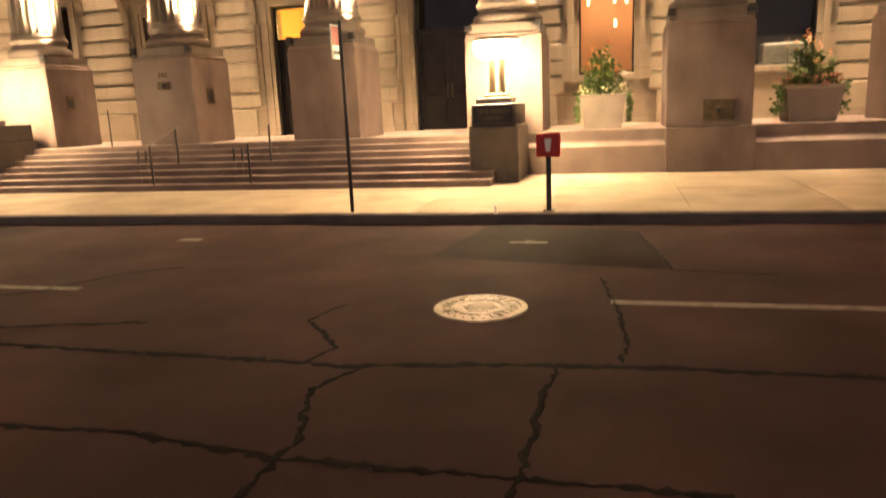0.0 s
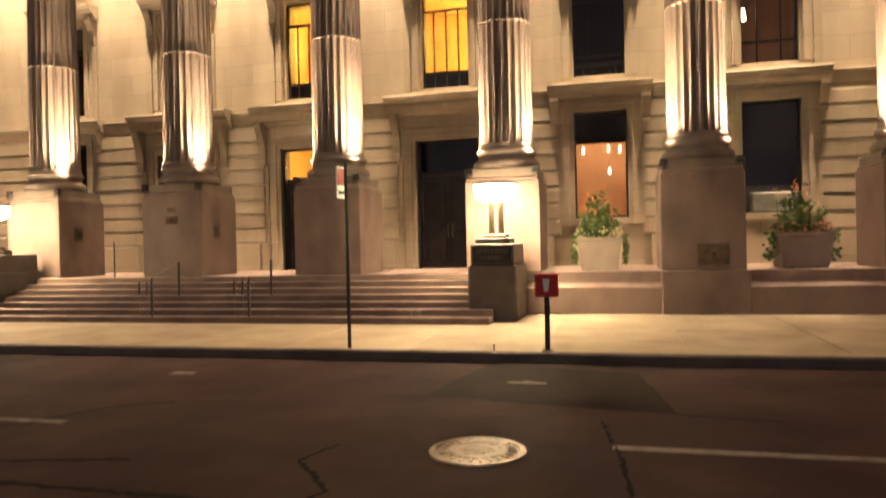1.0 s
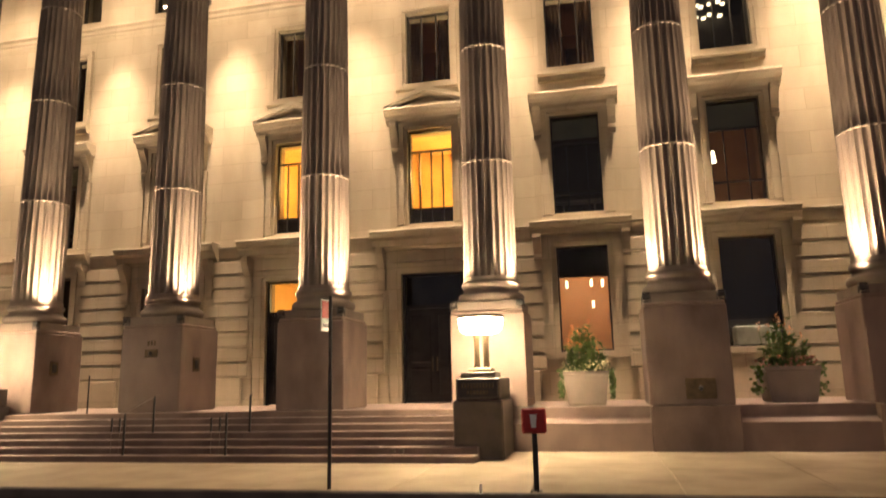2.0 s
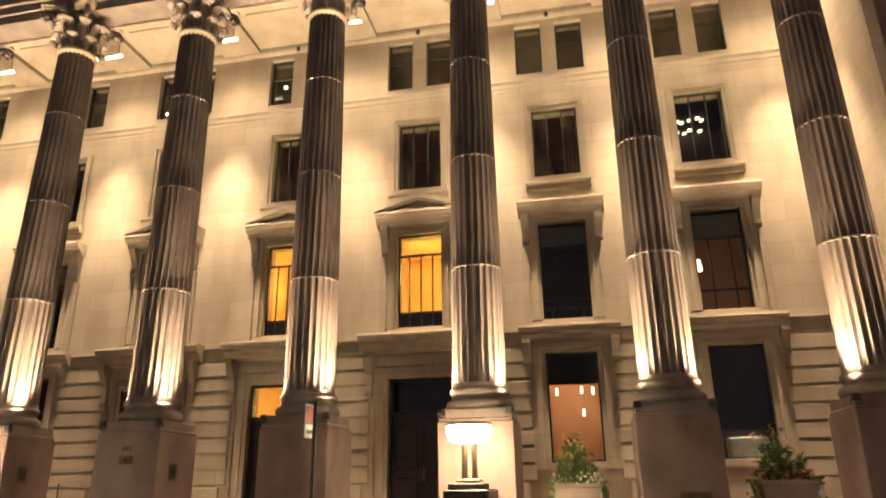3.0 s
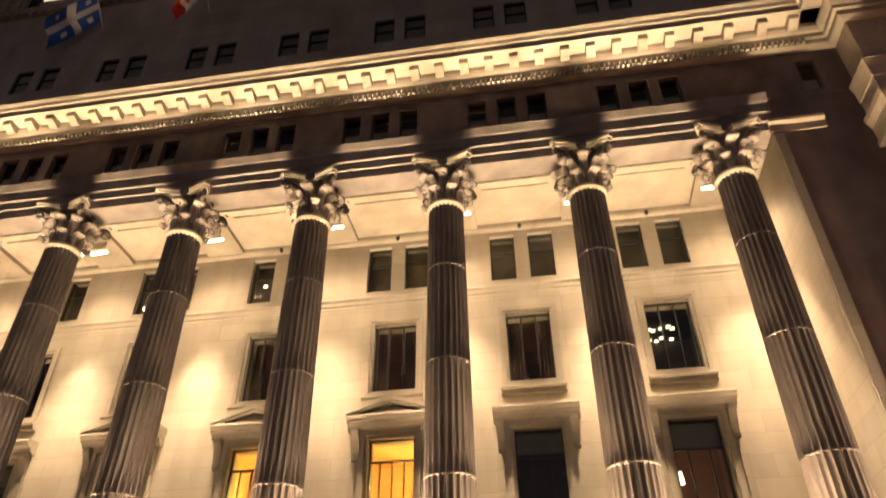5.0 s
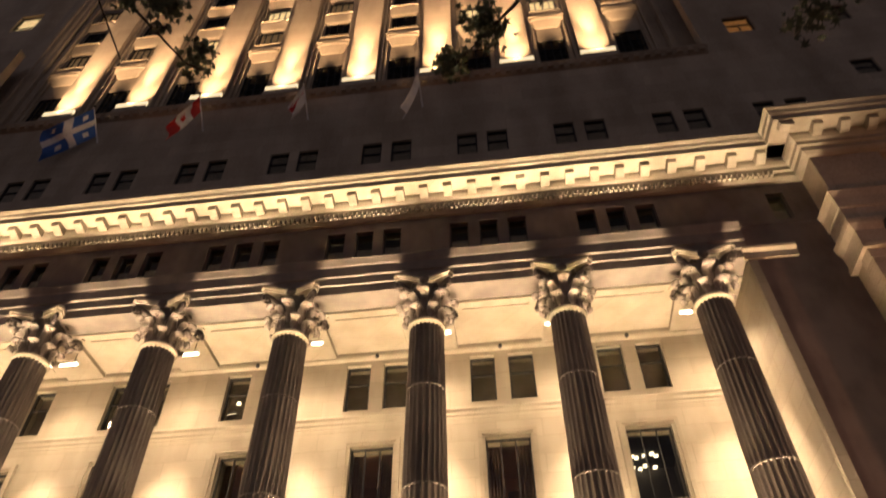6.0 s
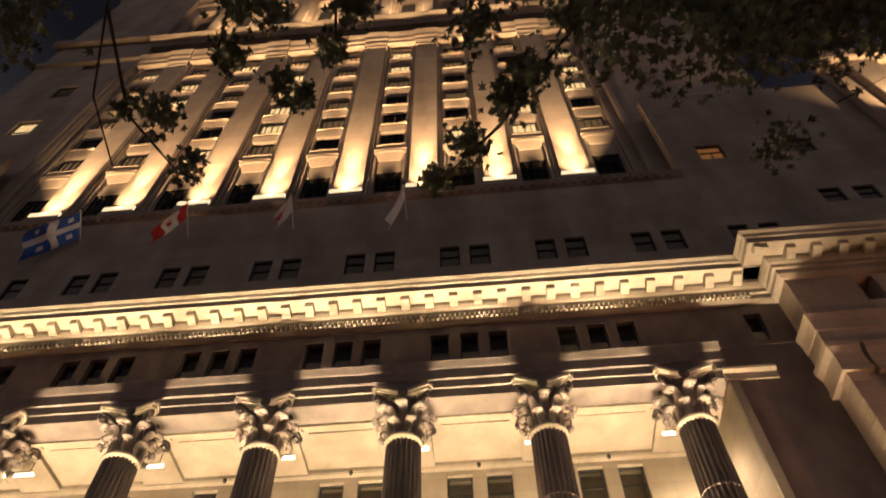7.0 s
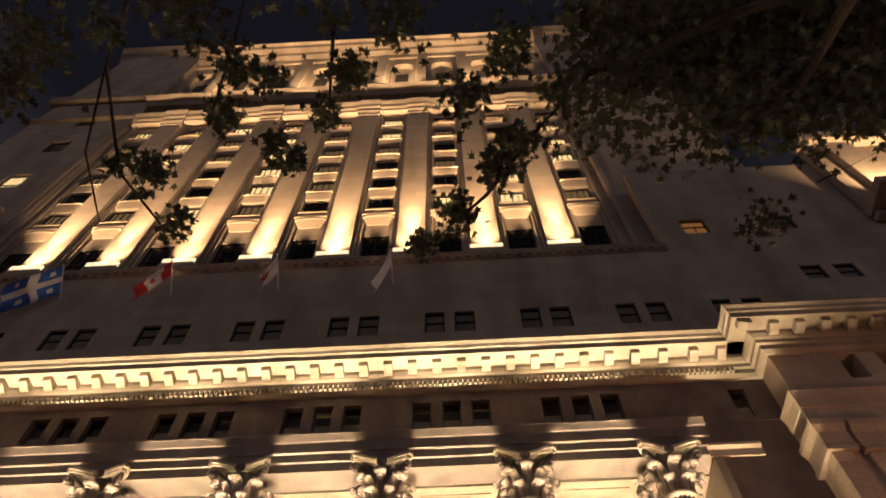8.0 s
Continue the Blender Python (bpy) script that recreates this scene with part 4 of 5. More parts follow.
tagged(part("upper_band", Shape().run([(UY + 0.02, 24.9), (UY + 0.02, 25.2), (UY - 0.1, 25.2), (UY - 0.1, 25.1), (UY - 0.03, 24.95)], LT - 8, 30), TOWERSTONE), "thin stone band on the upper wall", "moulding", kind="structure")
tagged(part("ledge", Shape().run([(UY - 0.3, 32.62), (UY - 0.34, 32.5), (UY - 0.2, 32.35), (UY - 0.12, 32.2), (UY + 0.1, 32.1), (TY, 32.1), (TY, 32.62)], LT - 8, 10.9), TOWERSTONE), "stone ledge at the foot of the tower", "ledge", kind="structure")
teeth = Shape()
x = 10.6
while x > LT:
    teeth.box(x - 0.13, x + 0.13, UY - 0.28, UY + 0.02, 32.22, 32.4)
    x -= 0.52
tagged(part("ledge_teeth", teeth, TOWERSTONE), "row of small stone blocks under the ledge", "moulding", kind="stuff")
for x0, x1, z0, z1 in uh:
    redlit = abs(x0 - 12.4) < 0.1
    w = casement("window_upper", "small window glowing dull orange" if redlit else "dark paired window in the upper wall", x0, x1, z0, z1, (0.5,) if redlit else (), (0.55,), (), y=UY + 0.14, group="upper windows", thick=0.06)
    if not redlit:
        # pale sheet added to lighten the pane, in place of its reflection
        part("blind", box(x0 + 0.07, x1 - 0.07, UY + 0.19, UY + 0.20, z0 + 0.07, z1 - 0.07), PALEBLIND, w)
    if redlit:
        part("lit_blind", box(x0 + 0.1, x1 - 0.1, UY + 0.17, UY + 0.18, z0 + 0.1, z1 - 0.1), glow("orange_lit_blind", (1.0, 0.42, 0.12), 0.2), w, "blind lit orange from inside")

# ---- tower ----
tagged(part("wall_tower_side", box(10.5, RT, TY - 0.3, TY + 1, 32.5, 88), TOWERSTONE), "dark stone flank of the tall tower", "wall", kind="structure")
FLANK = [(-33.5, -31.7, z, z + 2.3) for z in (48.3, 55.2, 61.4)]
tagged(part("wall_tower_side_left", pierced(LT, 2 * AXIS - 10.5, 32.5, 88, TY - 0.3, TY + 1, FLANK), TOWERSTONE), "dark stone flank of the tall tower", "wall", kind="structure")
tagged(part("wall_tower_back", box(2 * AXIS - 10.5, 10.5, TY + 1.0, TY + 1.2, 32.5, 88), UNLITROOM), "dark sheet standing for unlit rooms inside the tower", "wall", kind="structure")
LITWIN = glow("warm_lit_window", (1.0, 0.68, 0.33), 1.5)
DIMWIN = glow("dim_lit_window", (1.0, 0.62, 0.30), 0.16)
for x0, x1, z0, z1 in FLANK:
    lit = z0 < 50
    w = casement("window_flank", "lit window high on the tower flank" if lit else "dark window high on the tower flank", x0, x1, z0, z1, (0.33, 0.67), (0.3,), (), y=TY - 0.1, group="flank windows", thick=0.08)
    part("blind", box(x0 + 0.09, x1 - 0.09, TY - 0.02, TY - 0.01, z0 + 0.09, z1 - 0.09), LITWIN if lit else PALEBLIND, w)
rng = random.Random(11)
th = []
ROWS = [36.0] + [41.75 + 3.15 * i for i in range(6)]
for k in range(-2, 7):
    for z in ROWS:
        th.append((col_x(k + 0.5) - 0.8, col_x(k + 0.5) + 0.8, z, z + (2.5 if z == 36.0 else 1.95)))
tagged(part("wall_tower", pierced(2 * AXIS - 10.5, 10.5, 32.5, 61.5, TY, TY + 0.6, th), TOWERSTONE), "tall floodlit stone tower wall", "wall", kind="structure")
for k in range(-2, 7):
    bay = thing("tower_bay", "stack of windows between tower pilasters", "window bay", pose(col_x(k + 0.5), 0, 0), "tower window bays", "structure")
    for sx in (-1, 1):
        part("jamb", box(sx * 0.95 - 0.09, sx * 0.95 + 0.09, TY - 0.14, TY + 0.02, 35.0, 60.4), TOWERSTONE, bay)
        part("jamb_outer", box(sx * 1.17 - 0.09, sx * 1.17 + 0.09, TY - 0.28, TY + 0.02, 32.6, 60.4), TOWERSTONE, bay)
    bowl = [(0.02, 39.9), (0.16, 39.92), (0.40, 40.2), (0.58, 40.5), (0.66, 40.62), (0.78, 40.66), (0.78, 40.86), (0.68, 40.9), (0.02, 40.9)]
    bs = Shape()
    cols = 12
    for r, z in bowl:
        for i in range(cols + 1):
            a = math.pi * i / cols
            bs.v.append((math.cos(a) * (0.52 + 0.70 * r), TY - r * 0.45 * math.sin(a) ** 0.4 if 0 < i < cols else TY, z))
    for j in range(len(bowl) - 1):
        for i in range(cols):
            p = j * (cols + 1) + i
            bs.f.append((p, p + cols + 1, p + cols + 2, p + 1))
    part("balcony", bs, TOWERSTONE, bay, "rounded stone balcony front", smooth=True)
    part("balcony_shelf", box(-1.05, 1.05, TY - 0.34, TY + 0.02, 40.9, 41.1, cut=0.04), TOWERSTONE, bay)
    for n, z in enumerate(ROWS):
        h = 2.5 if n == 0 else 1.95
        w = part("window", surround(-0.74, 0.74, z + 0.06, z + h - 0.06, TY + 0.08, [(0.06, 0.05)]), FRAME, bay)
        part("mullion", box(-0.03, 0.03, TY + 0.02, TY + 0.08, z, z + h), FRAME, w)
        for mx in (-0.43, 0.43):
            part("mullion", box(mx - 0.02, mx + 0.02, TY + 0.02, TY + 0.08, z, z + h), FRAME, w)
        part("transom", box(-0.75, 0.75, TY + 0.02, TY + 0.08, z + h * 0.3, z + h * 0.3 + 0.06), FRAME, w)
        part("pane", box(-0.74, 0.74, TY + 0.09, TY + 0.096, z + 0.05, z + h - 0.05), GLASS, w)
        r = rng.random()
        if n and r < 0.75:
            part("lit_blind", box(-0.78, 0.78, TY + 0.13, TY + 0.14, z, z + h), LITWIN if r < 0.38 else DIMWIN, w, "blind lit warmly from inside")
        if n:
            part("spandrel", Shape().run([(TY + 0.02, z - 1.05), (TY + 0.02, z - 0.12), (TY - 0.22, z - 0.12), (TY - 0.22, z - 0.3), (TY - 0.12, z - 0.9), (TY - 0.05, z - 1.05)], -0.86, 0.86), TOWERSTONE, bay)
            part("window_sill", box(-0.92, 0.92, TY - 0.3, TY + 0.1, z - 0.12, z, cut=0.02), TOWERSTONE, bay)
for k in range(-1, 7):
    p = thing("pilaster", "tall flat stone pilaster lit from its foot", "pilaster", pose(col_x(k), 0, 0), "tower pilasters", "structure")
    part("shaft", box(-0.86, 0.86, 19.42, TY, 34.9, 59.6, cut=0.03), TOWERSTONE, p)
    part("base", box(-0.98, 0.98, 19.02, TY, 32.6, 34.9, cut=0.04), TOWERSTONE, p)
    part("capital", Shape().run([(TY, 59.6), (TY, 60.4), (19.2, 60.4), (19.2, 60.25), (19.36, 60.0), (19.36, 59.6)], -0.95, 0.95), TOWERSTONE, p)
# no lamp: a glowing box imitates the brightly lit base of each pilaster
trough = thing("trough_light", "glowing strip standing for a pilaster's floodlit base", "floodlight", pose(col_x(-1), 0, 0), "trough lights of the tower")
part("housing", box(-0.95, 0.95, 19.05, 19.30, 34.90, 34.98, cut=0.01).box(-0.95, 0.95, 19.25, 19.30, 34.98, 35.47), BLACK, trough)
part("diffuser", box(-0.92, 0.92, 19.07, 19.24, 34.98, 35.45, cut=0.03), BASEGLOW, trough, "glowing face in place of floodlight on the base")
for k in range(0, 7):
    copy_thing(trough, pose(col_x(k), 0, 0))
for x in (10.7, 2 * AXIS - 10.7):
    f = thing("tower_frame", "stepped stone frame at the edge of the lit windows", "moulding", kind="structure")
    for i in range(3):
        part("fillet", box(x - 0.55 + 0.36 * i, x - 0.25 + 0.36 * i, TY - 0.45 + 0.1 * i, TY + 0.1, 32.6, 60.5), TOWERSTONE, f)

top = thing("tower_cornice", "bright stone cornices crowning the tower", "cornice", kind="structure")
crown = [(TY + 0.5, 60.4), (TY + 0.5, 62.2), (19.0, 62.2), (18.95, 61.9), (19.15, 61.5), (19.2, 61.0), (19.35, 60.8), (19.35, 60.4)]
part("lower_cornice", Shape().run(crown, 2 * AXIS - 9.9, 9.9), TOWERSTONE, top)
for k in range(-1, 7):
    part("cornice_break", Shape().run([(y - 0.12 if y < TY else y - 0.6, z) for y, z in crown], col_x(k) - 0.98, col_x(k) + 0.98), TOWERSTONE, top)
for sx in (1, -1):
    a, c = sorted((AXIS + sx * (RT - AXIS + 0.6), AXIS + sx * (9.9 - AXIS)))
    part("flank_band", box(a, c, 19.3, TY + 0.5, 62.6, 63.2, cut=0.05), TOWERSTONE, top)
    part("flank_cornice", box(a, c, 19.0, TY + 0.5, 67.6, 68.6, cut=0.1), TOWERSTONE, top)
part("attic_wall", box(2 * AXIS - 9.9, 9.9, TY + 0.3, TY + 0.9, 61.5, 66.0), TOWERSTONE, top)
part("attic_ledge", Shape().run([(TY + 0.9, 65.6), (TY + 0.9, 66.6), (18.7, 66.6), (18.65, 66.35), (18.9, 66.0), (19.2, 65.9), (19.5, 65.6)], 2 * AXIS - 10.5, 10.5), TOWERSTONE, top)
arch = Shape()
for k in range(-2, 7):
    x, hw, zs, r = col_x(k + 0.5), 1.15, 77.5, 1.15
    arch.box(x - 2.16, x - hw, TY + 0.2, TY + 0.8, 66.6, 82.0).box(x + hw, x + 2.16, TY + 0.2, TY + 0.8, 66.6, 82.0)
    arc = [(x + r * math.cos(a), zs + r * math.sin(a)) for a in np.linspace(math.pi, 0, 11)]
    for (ax, az), (bx, bz) in zip(arc, arc[1:]):
        arch.face((ax, TY + 0.2, az), (bx, TY + 0.2, bz), (bx, TY + 0.2, 82), (ax, TY + 0.2, 82))
        arch.face((ax, TY + 0.8, az), (bx, TY + 0.8, bz), (bx, TY + 0.2, bz), (ax, TY + 0.2, az))
part("arcade", arch, TOWERSTONE, top, "row of round-arched openings")
for k in range(-1, 7):
    part("arcade_pilaster", box(col_x(k) - 0.55, col_x(k) + 0.55, TY - 0.15, TY + 0.25, 66.6, 81.6, cut=0.05), TOWERSTONE, top)
for k in range(-2, 7):
    x = col_x(k + 0.5)
    w = part("arcade_window", box(x - 1.2, x + 1.2, TY + 0.75, TY + 0.8, 66.6, 79.2), TOWERSTONE, top)
    part("frame", box(x - 0.7, x + 0.7, TY + 0.66, TY + 0.75, 70.0, 76.0, cut=0.05), FRAME, w)
    part("sill", box(x - 1.1, x + 1.1, TY + 0.3, TY + 0.76, 69.2, 69.8, cut=0.05), TOWERSTONE, w)
head = [(TY + 0.9, 80.6), (TY + 0.9, 84.4), (18.5, 84.4), (18.4, 84.0), (18.7, 83.6), (18.8, 83.0), (19.3, 82.6), (19.4, 82.0), (TY - 0.1, 81.6), (TY, 80.6)]
part("crown_cornice", Shape().run(head, 2 * AXIS - 10.4, 10.4), TOWERSTONE, top)
for sx in (1, -1):
    a, c = sorted((AXIS + sx * (RT - AXIS + 0.9), AXIS + sx * (10.4 - AXIS)))
    part("flank_crown", Shape().run([(y + 0.4, z + 3.4) for y, z in head], a, c), TOWERSTONE, top)

# the lit corner far to the east of the tower
far = thing("far_block", "floodlit stone building end far beyond the wing", "building", kind="structure")
part("wall", box(22.5, 36, 17.6, 18.1, 34.0, 44.0), TOWERSTONE, far)
for i in range(3):
    part("pilaster", box(23.6 + i * 4.3, 25.4 + i * 4.3, 17.2, 17.62, 35.0, 43.0, cut=0.04), TOWERSTONE, far)
    lamp("far_uplight_lamp", "SPOT", (24.5 + i * 4.3, 16.2, 35.2), (24.5 + i * 4.3, 17.5, 42), 4000, cone=90, blend=1.0, size=0.1)
part("ledge", box(22.3, 36, 15.9, 18.1, 34.4, 35.0, cut=0.05), TOWERSTONE, far)
part("crown", box(22.2, 36, 16.9, 18.1, 43.0, 44.2, cut=0.08), TOWERSTONE, far)

# ---- flags ----
BLUE = material("blue_flag_cloth", (0.03, 0.09, 0.32), (0.06, 0.15, 0.45), 2, 0.85, 0)
FLAGRED = material("red_flag_cloth", (0.40, 0.02, 0.02), (0.6, 0.05, 0.04), 2, 0.85, 0)
FLAGWHITE = material("white_flag_cloth", (0.62, 0.58, 0.52), (0.82, 0.78, 0.72), 2, 0.85, 0)


def flag(name, label, x, sections, swing, furl, drop, lean, hoist_len=0.6):
    """A flag on a slanting pole; sections: (u0, u1, v0, v1, material, lift)."""
    f = thing(name, label, "flag", group="flags on the ledge")
    foot, tip = Vector((x, UY + 0.02, 30.3)), Vector((x + lean * 0.1, UY - 1.2, 31.75))
    part("pole", Shape().tube([foot, tip], [0.045, 0.03], 8), WHITE, f)
    part("finial", Shape().turned([(0.01, 0), (0.07, 0.05), (0.05, 0.12), (0.01, 0.15)], 10), BRONZE, f, at=Matrix.Translation(tip))
    for u0, u1, v0, v1, mat, lift in sections:
        s, nu, nv = Shape(), 14, 8
        for side in (0, 1):
            for j in range(nv + 1):
                for i in range(nu + 1):
                    u, v = u0 + (u1 - u0) * i / nu, v0 + (v1 - v0) * j / nv
                    hoist = tip.lerp(foot, 0.05 + hoist_len * v)
                    fold = 0.20 * math.sin(u * 8 + v * 3) * u
                    p = hoist + Vector((lean * u * swing + 0.10 * math.sin(v * 7 + u * 3) * (0.3 + u), -0.25 * u * furl + fold * 0.5 + (side - 0.5) * (0.012 + lift), -u * drop + fold))
                    s.v.append(tuple(p))
        w = nu + 1
        half = w * (nv + 1)
        for j in range(nv):
            for i in range(nu):
                a = j * w + i
                s.f += [(a, a + 1, a + w + 1, a + w), (half + a + w, half + a + w + 1, half + a + 1, half + a)]
        part("cloth", s, mat, f, smooth=True)
    return f


# unseen spotlights, added on the cornice to brighten the flags
for x in (-19.5, -14.0, -8.7, -3.05):
    lamp("flag_spot_lamp", "SPOT", (x - 0.4, 15.6, 21.45), (x - 0.5, 17.0, 29.6), 480, FLOOD, cone=11, blend=0.8, size=0.05)
    fs = thing("flag_spotlight", "small unseen spotlight added on the cornice to brighten a flag", "floodlight", pose(x - 0.4, 15.6, 21.2), "flag spotlights")
    part("housing", Shape().turned([(0.07, 0.0), (0.08, 0.03), (0.08, 0.18), (0.06, 0.2)], 12), BLACK, fs)
    part("lens", Shape().turned([(0.055, 0.2), (0.05, 0.205)], 12), LAMPGLOW, fs)
flag("flag", "blue flag with a white cross hanging from a slanting pole", -19.5, [(0, 1, 0, 1, BLUE, 0), (0.40, 0.56, 0, 1, FLAGWHITE, 0.02), (0, 1, 0.40, 0.60, FLAGWHITE, 0.03),
     (0.14, 0.24, 0.12, 0.28, FLAGWHITE, 0.02), (0.72, 0.82, 0.12, 0.28, FLAGWHITE, 0.02), (0.14, 0.24, 0.72, 0.88, FLAGWHITE, 0.02), (0.72, 0.82, 0.72, 0.88, FLAGWHITE, 0.02)], 1.9, 1, 2.0, -1, 0.75)
flag("flag", "red and white flag hanging limp from a slanting pole", -14.0, [(0, 0.27, 0, 1, FLAGRED, 0), (0.27, 0.73, 0, 1, FLAGWHITE, 0), (0.73, 1, 0, 1, FLAGRED, 0), (0.42, 0.58, 0.3, 0.7, FLAGRED, 0.02)], 0.85, 1, 2.6, -1, 0.4)
flag("flag", "white and red flag hanging limp from a slanting pole", -8.7, [(0, 1, 0, 1, FLAGWHITE, 0), (0.0, 1, 0.38, 0.6, FLAGRED, 0.02)], 0.35, 1, 2.0, -1, 0.45)
flag("flag", "cream flag hanging limp from a slanting pole", -3.05, [(0, 1, 0, 1, FLAGWHITE, 0)], 0.6, 1, 3.1, -1, 0.36)

# ---- lamp pedestals and lamps ----
def lamp_block(m, group="lamp pedestals"):
    b = thing("lamp_pedestal", "dark granite lamp pedestal beside the steps", "pedestal", m, group)
    part("block", box(-0.50, 0.50, 13.85, 15.5, 0.128, 1.28, cut=0.03), DARKGRANITE, b)
    part("upper_block", box(-0.45, 0.45, 13.92, 15.45, 1.28, 1.72, cut=0.025), DARKGRANITE, b)
    plate = part("plate", box(-0.40, 0.40, 13.895, 13.93, 1.34, 1.68), BLACK, b)
    for i in range(11):
        part("writing_bar", box(-0.33 + i * 0.062, -0.33 + i * 0.062 + 0.035, 13.885, 13.90, 1.52, 1.62), BRONZE, plate)
    for i in range(7):
        part("writing_bar", box(-0.22 + i * 0.066, -0.22 + i * 0.066 + 0.04, 13.885, 13.90, 1.40, 1.47), BRONZE, plate)
    part("slab", box(-0.36, 0.36, 14.0, 14.75, 1.72, 1.84, cut=0.02), DARKGRANITE, b)
    return b


def standing_lamp(m):
    l = thing("standing_lamp", "bronze standing lamp with a broad lit bowl", "lamp", m, "standing lamps by the steps")
    part("foot", box(-0.24, 0.24, -0.24, 0.24, 1.84, 1.92, cut=0.02), BRONZE, l)
    for dx, dy in ((-0.10, -0.08), (0.10, -0.08), (-0.10, 0.1), (0.10, 0.1)):
        part("post", Shape().turned([(0.055, 1.92), (0.05, 2.0), (0.042, 2.5), (0.06, 2.62)], 12, (dx, dy)), BRONZE, l, smooth=True)
    part("bowl", Shape().turned([(0.05, 2.62), (0.28, 2.63), (0.40, 2.68), (0.45, 2.78), (0.46, 2.93), (0.42, 2.95), (0.02, 2.96)], 32), BOWLGLOW, l, "glowing glass bowl", smooth=True)
    part("rim", Shape().turned([(0.455, 2.93), (0.48, 2.94), (0.48, 2.99), (0.3, 3.02), (0.05, 3.04)], 32), BRONZE, l)
    return l


LAMP_X = -2.42
lamp_block(pose(LAMP_X, 0, 0))
lamp_block(pose(2 * AXIS - LAMP_X, 0, 0))
sl = standing_lamp(pose(LAMP_X + 0.02, 14.4, 0))
copy_thing(sl, pose(2 * AXIS - LAMP_X, 14.4, 0))
tagged(part("stair_flank", box(2 * AXIS - LAMP_X - 2.6, 2 * AXIS - LAMP_X - 0.5, 13.85, 15.6, 0.128, 1.45, cut=0.05), GRANITE), "low granite flank wall beside the steps", "flank wall", kind="structure")

# ---- handrails on the steps ----
RAILSTEEL = material("dull_steel_rail", (0.14, 0.11, 0.09), (0.24, 0.19, 0.16), 8, 0.5, 0.05, metal=0.4)


def handrail(m):
    h = thing("handrail", "thin dark metal handrail posts on the steps", "handrail", m, "step handrails")
    for y, z, top in ((13.42, 0.27, 1.13), (14.42, 0.66, 1.47)):
        part("post", Shape().turned([(0.035, z - 0.02), (0.026, z + 0.03), (0.024, top)], 10, (0, y)), BLACK, h)
    part("rail", Shape().tube([(0, 13.3, 1.09), (0, 13.42, 1.13), (0, 14.42, 1.47), (0, 14.6, 1.49)], [0.007] * 4, 8), RAILSTEEL, h, "slim worn steel rail")
    for dx in (-0.45, -0.25):
        part("baluster", Shape().turned([(0.022, 0.74), (0.022, 1.03)], 8, (dx, 13.6)), BLACK, h)
        part("baluster_foot", Shape().turned([(0.01, 0.26), (0.007, 0.30), (0.007, 0.75)], 6, (dx, 13.6)), RAILSTEEL, h)
    return h


hr = handrail(pose(-10.03, 0, 0))
copy_thing(hr, pose(-7.63, 0, 0))
stub = thing("rail_post", "single thin dark post at the top of the steps", "post", pose(-12.78, 15.62, TERRACE - 0.004))
part("post", Shape().turned([(0.03, 0.0), (0.02, 0.03), (0.018, 0.94)], 10), BLACK, stub)

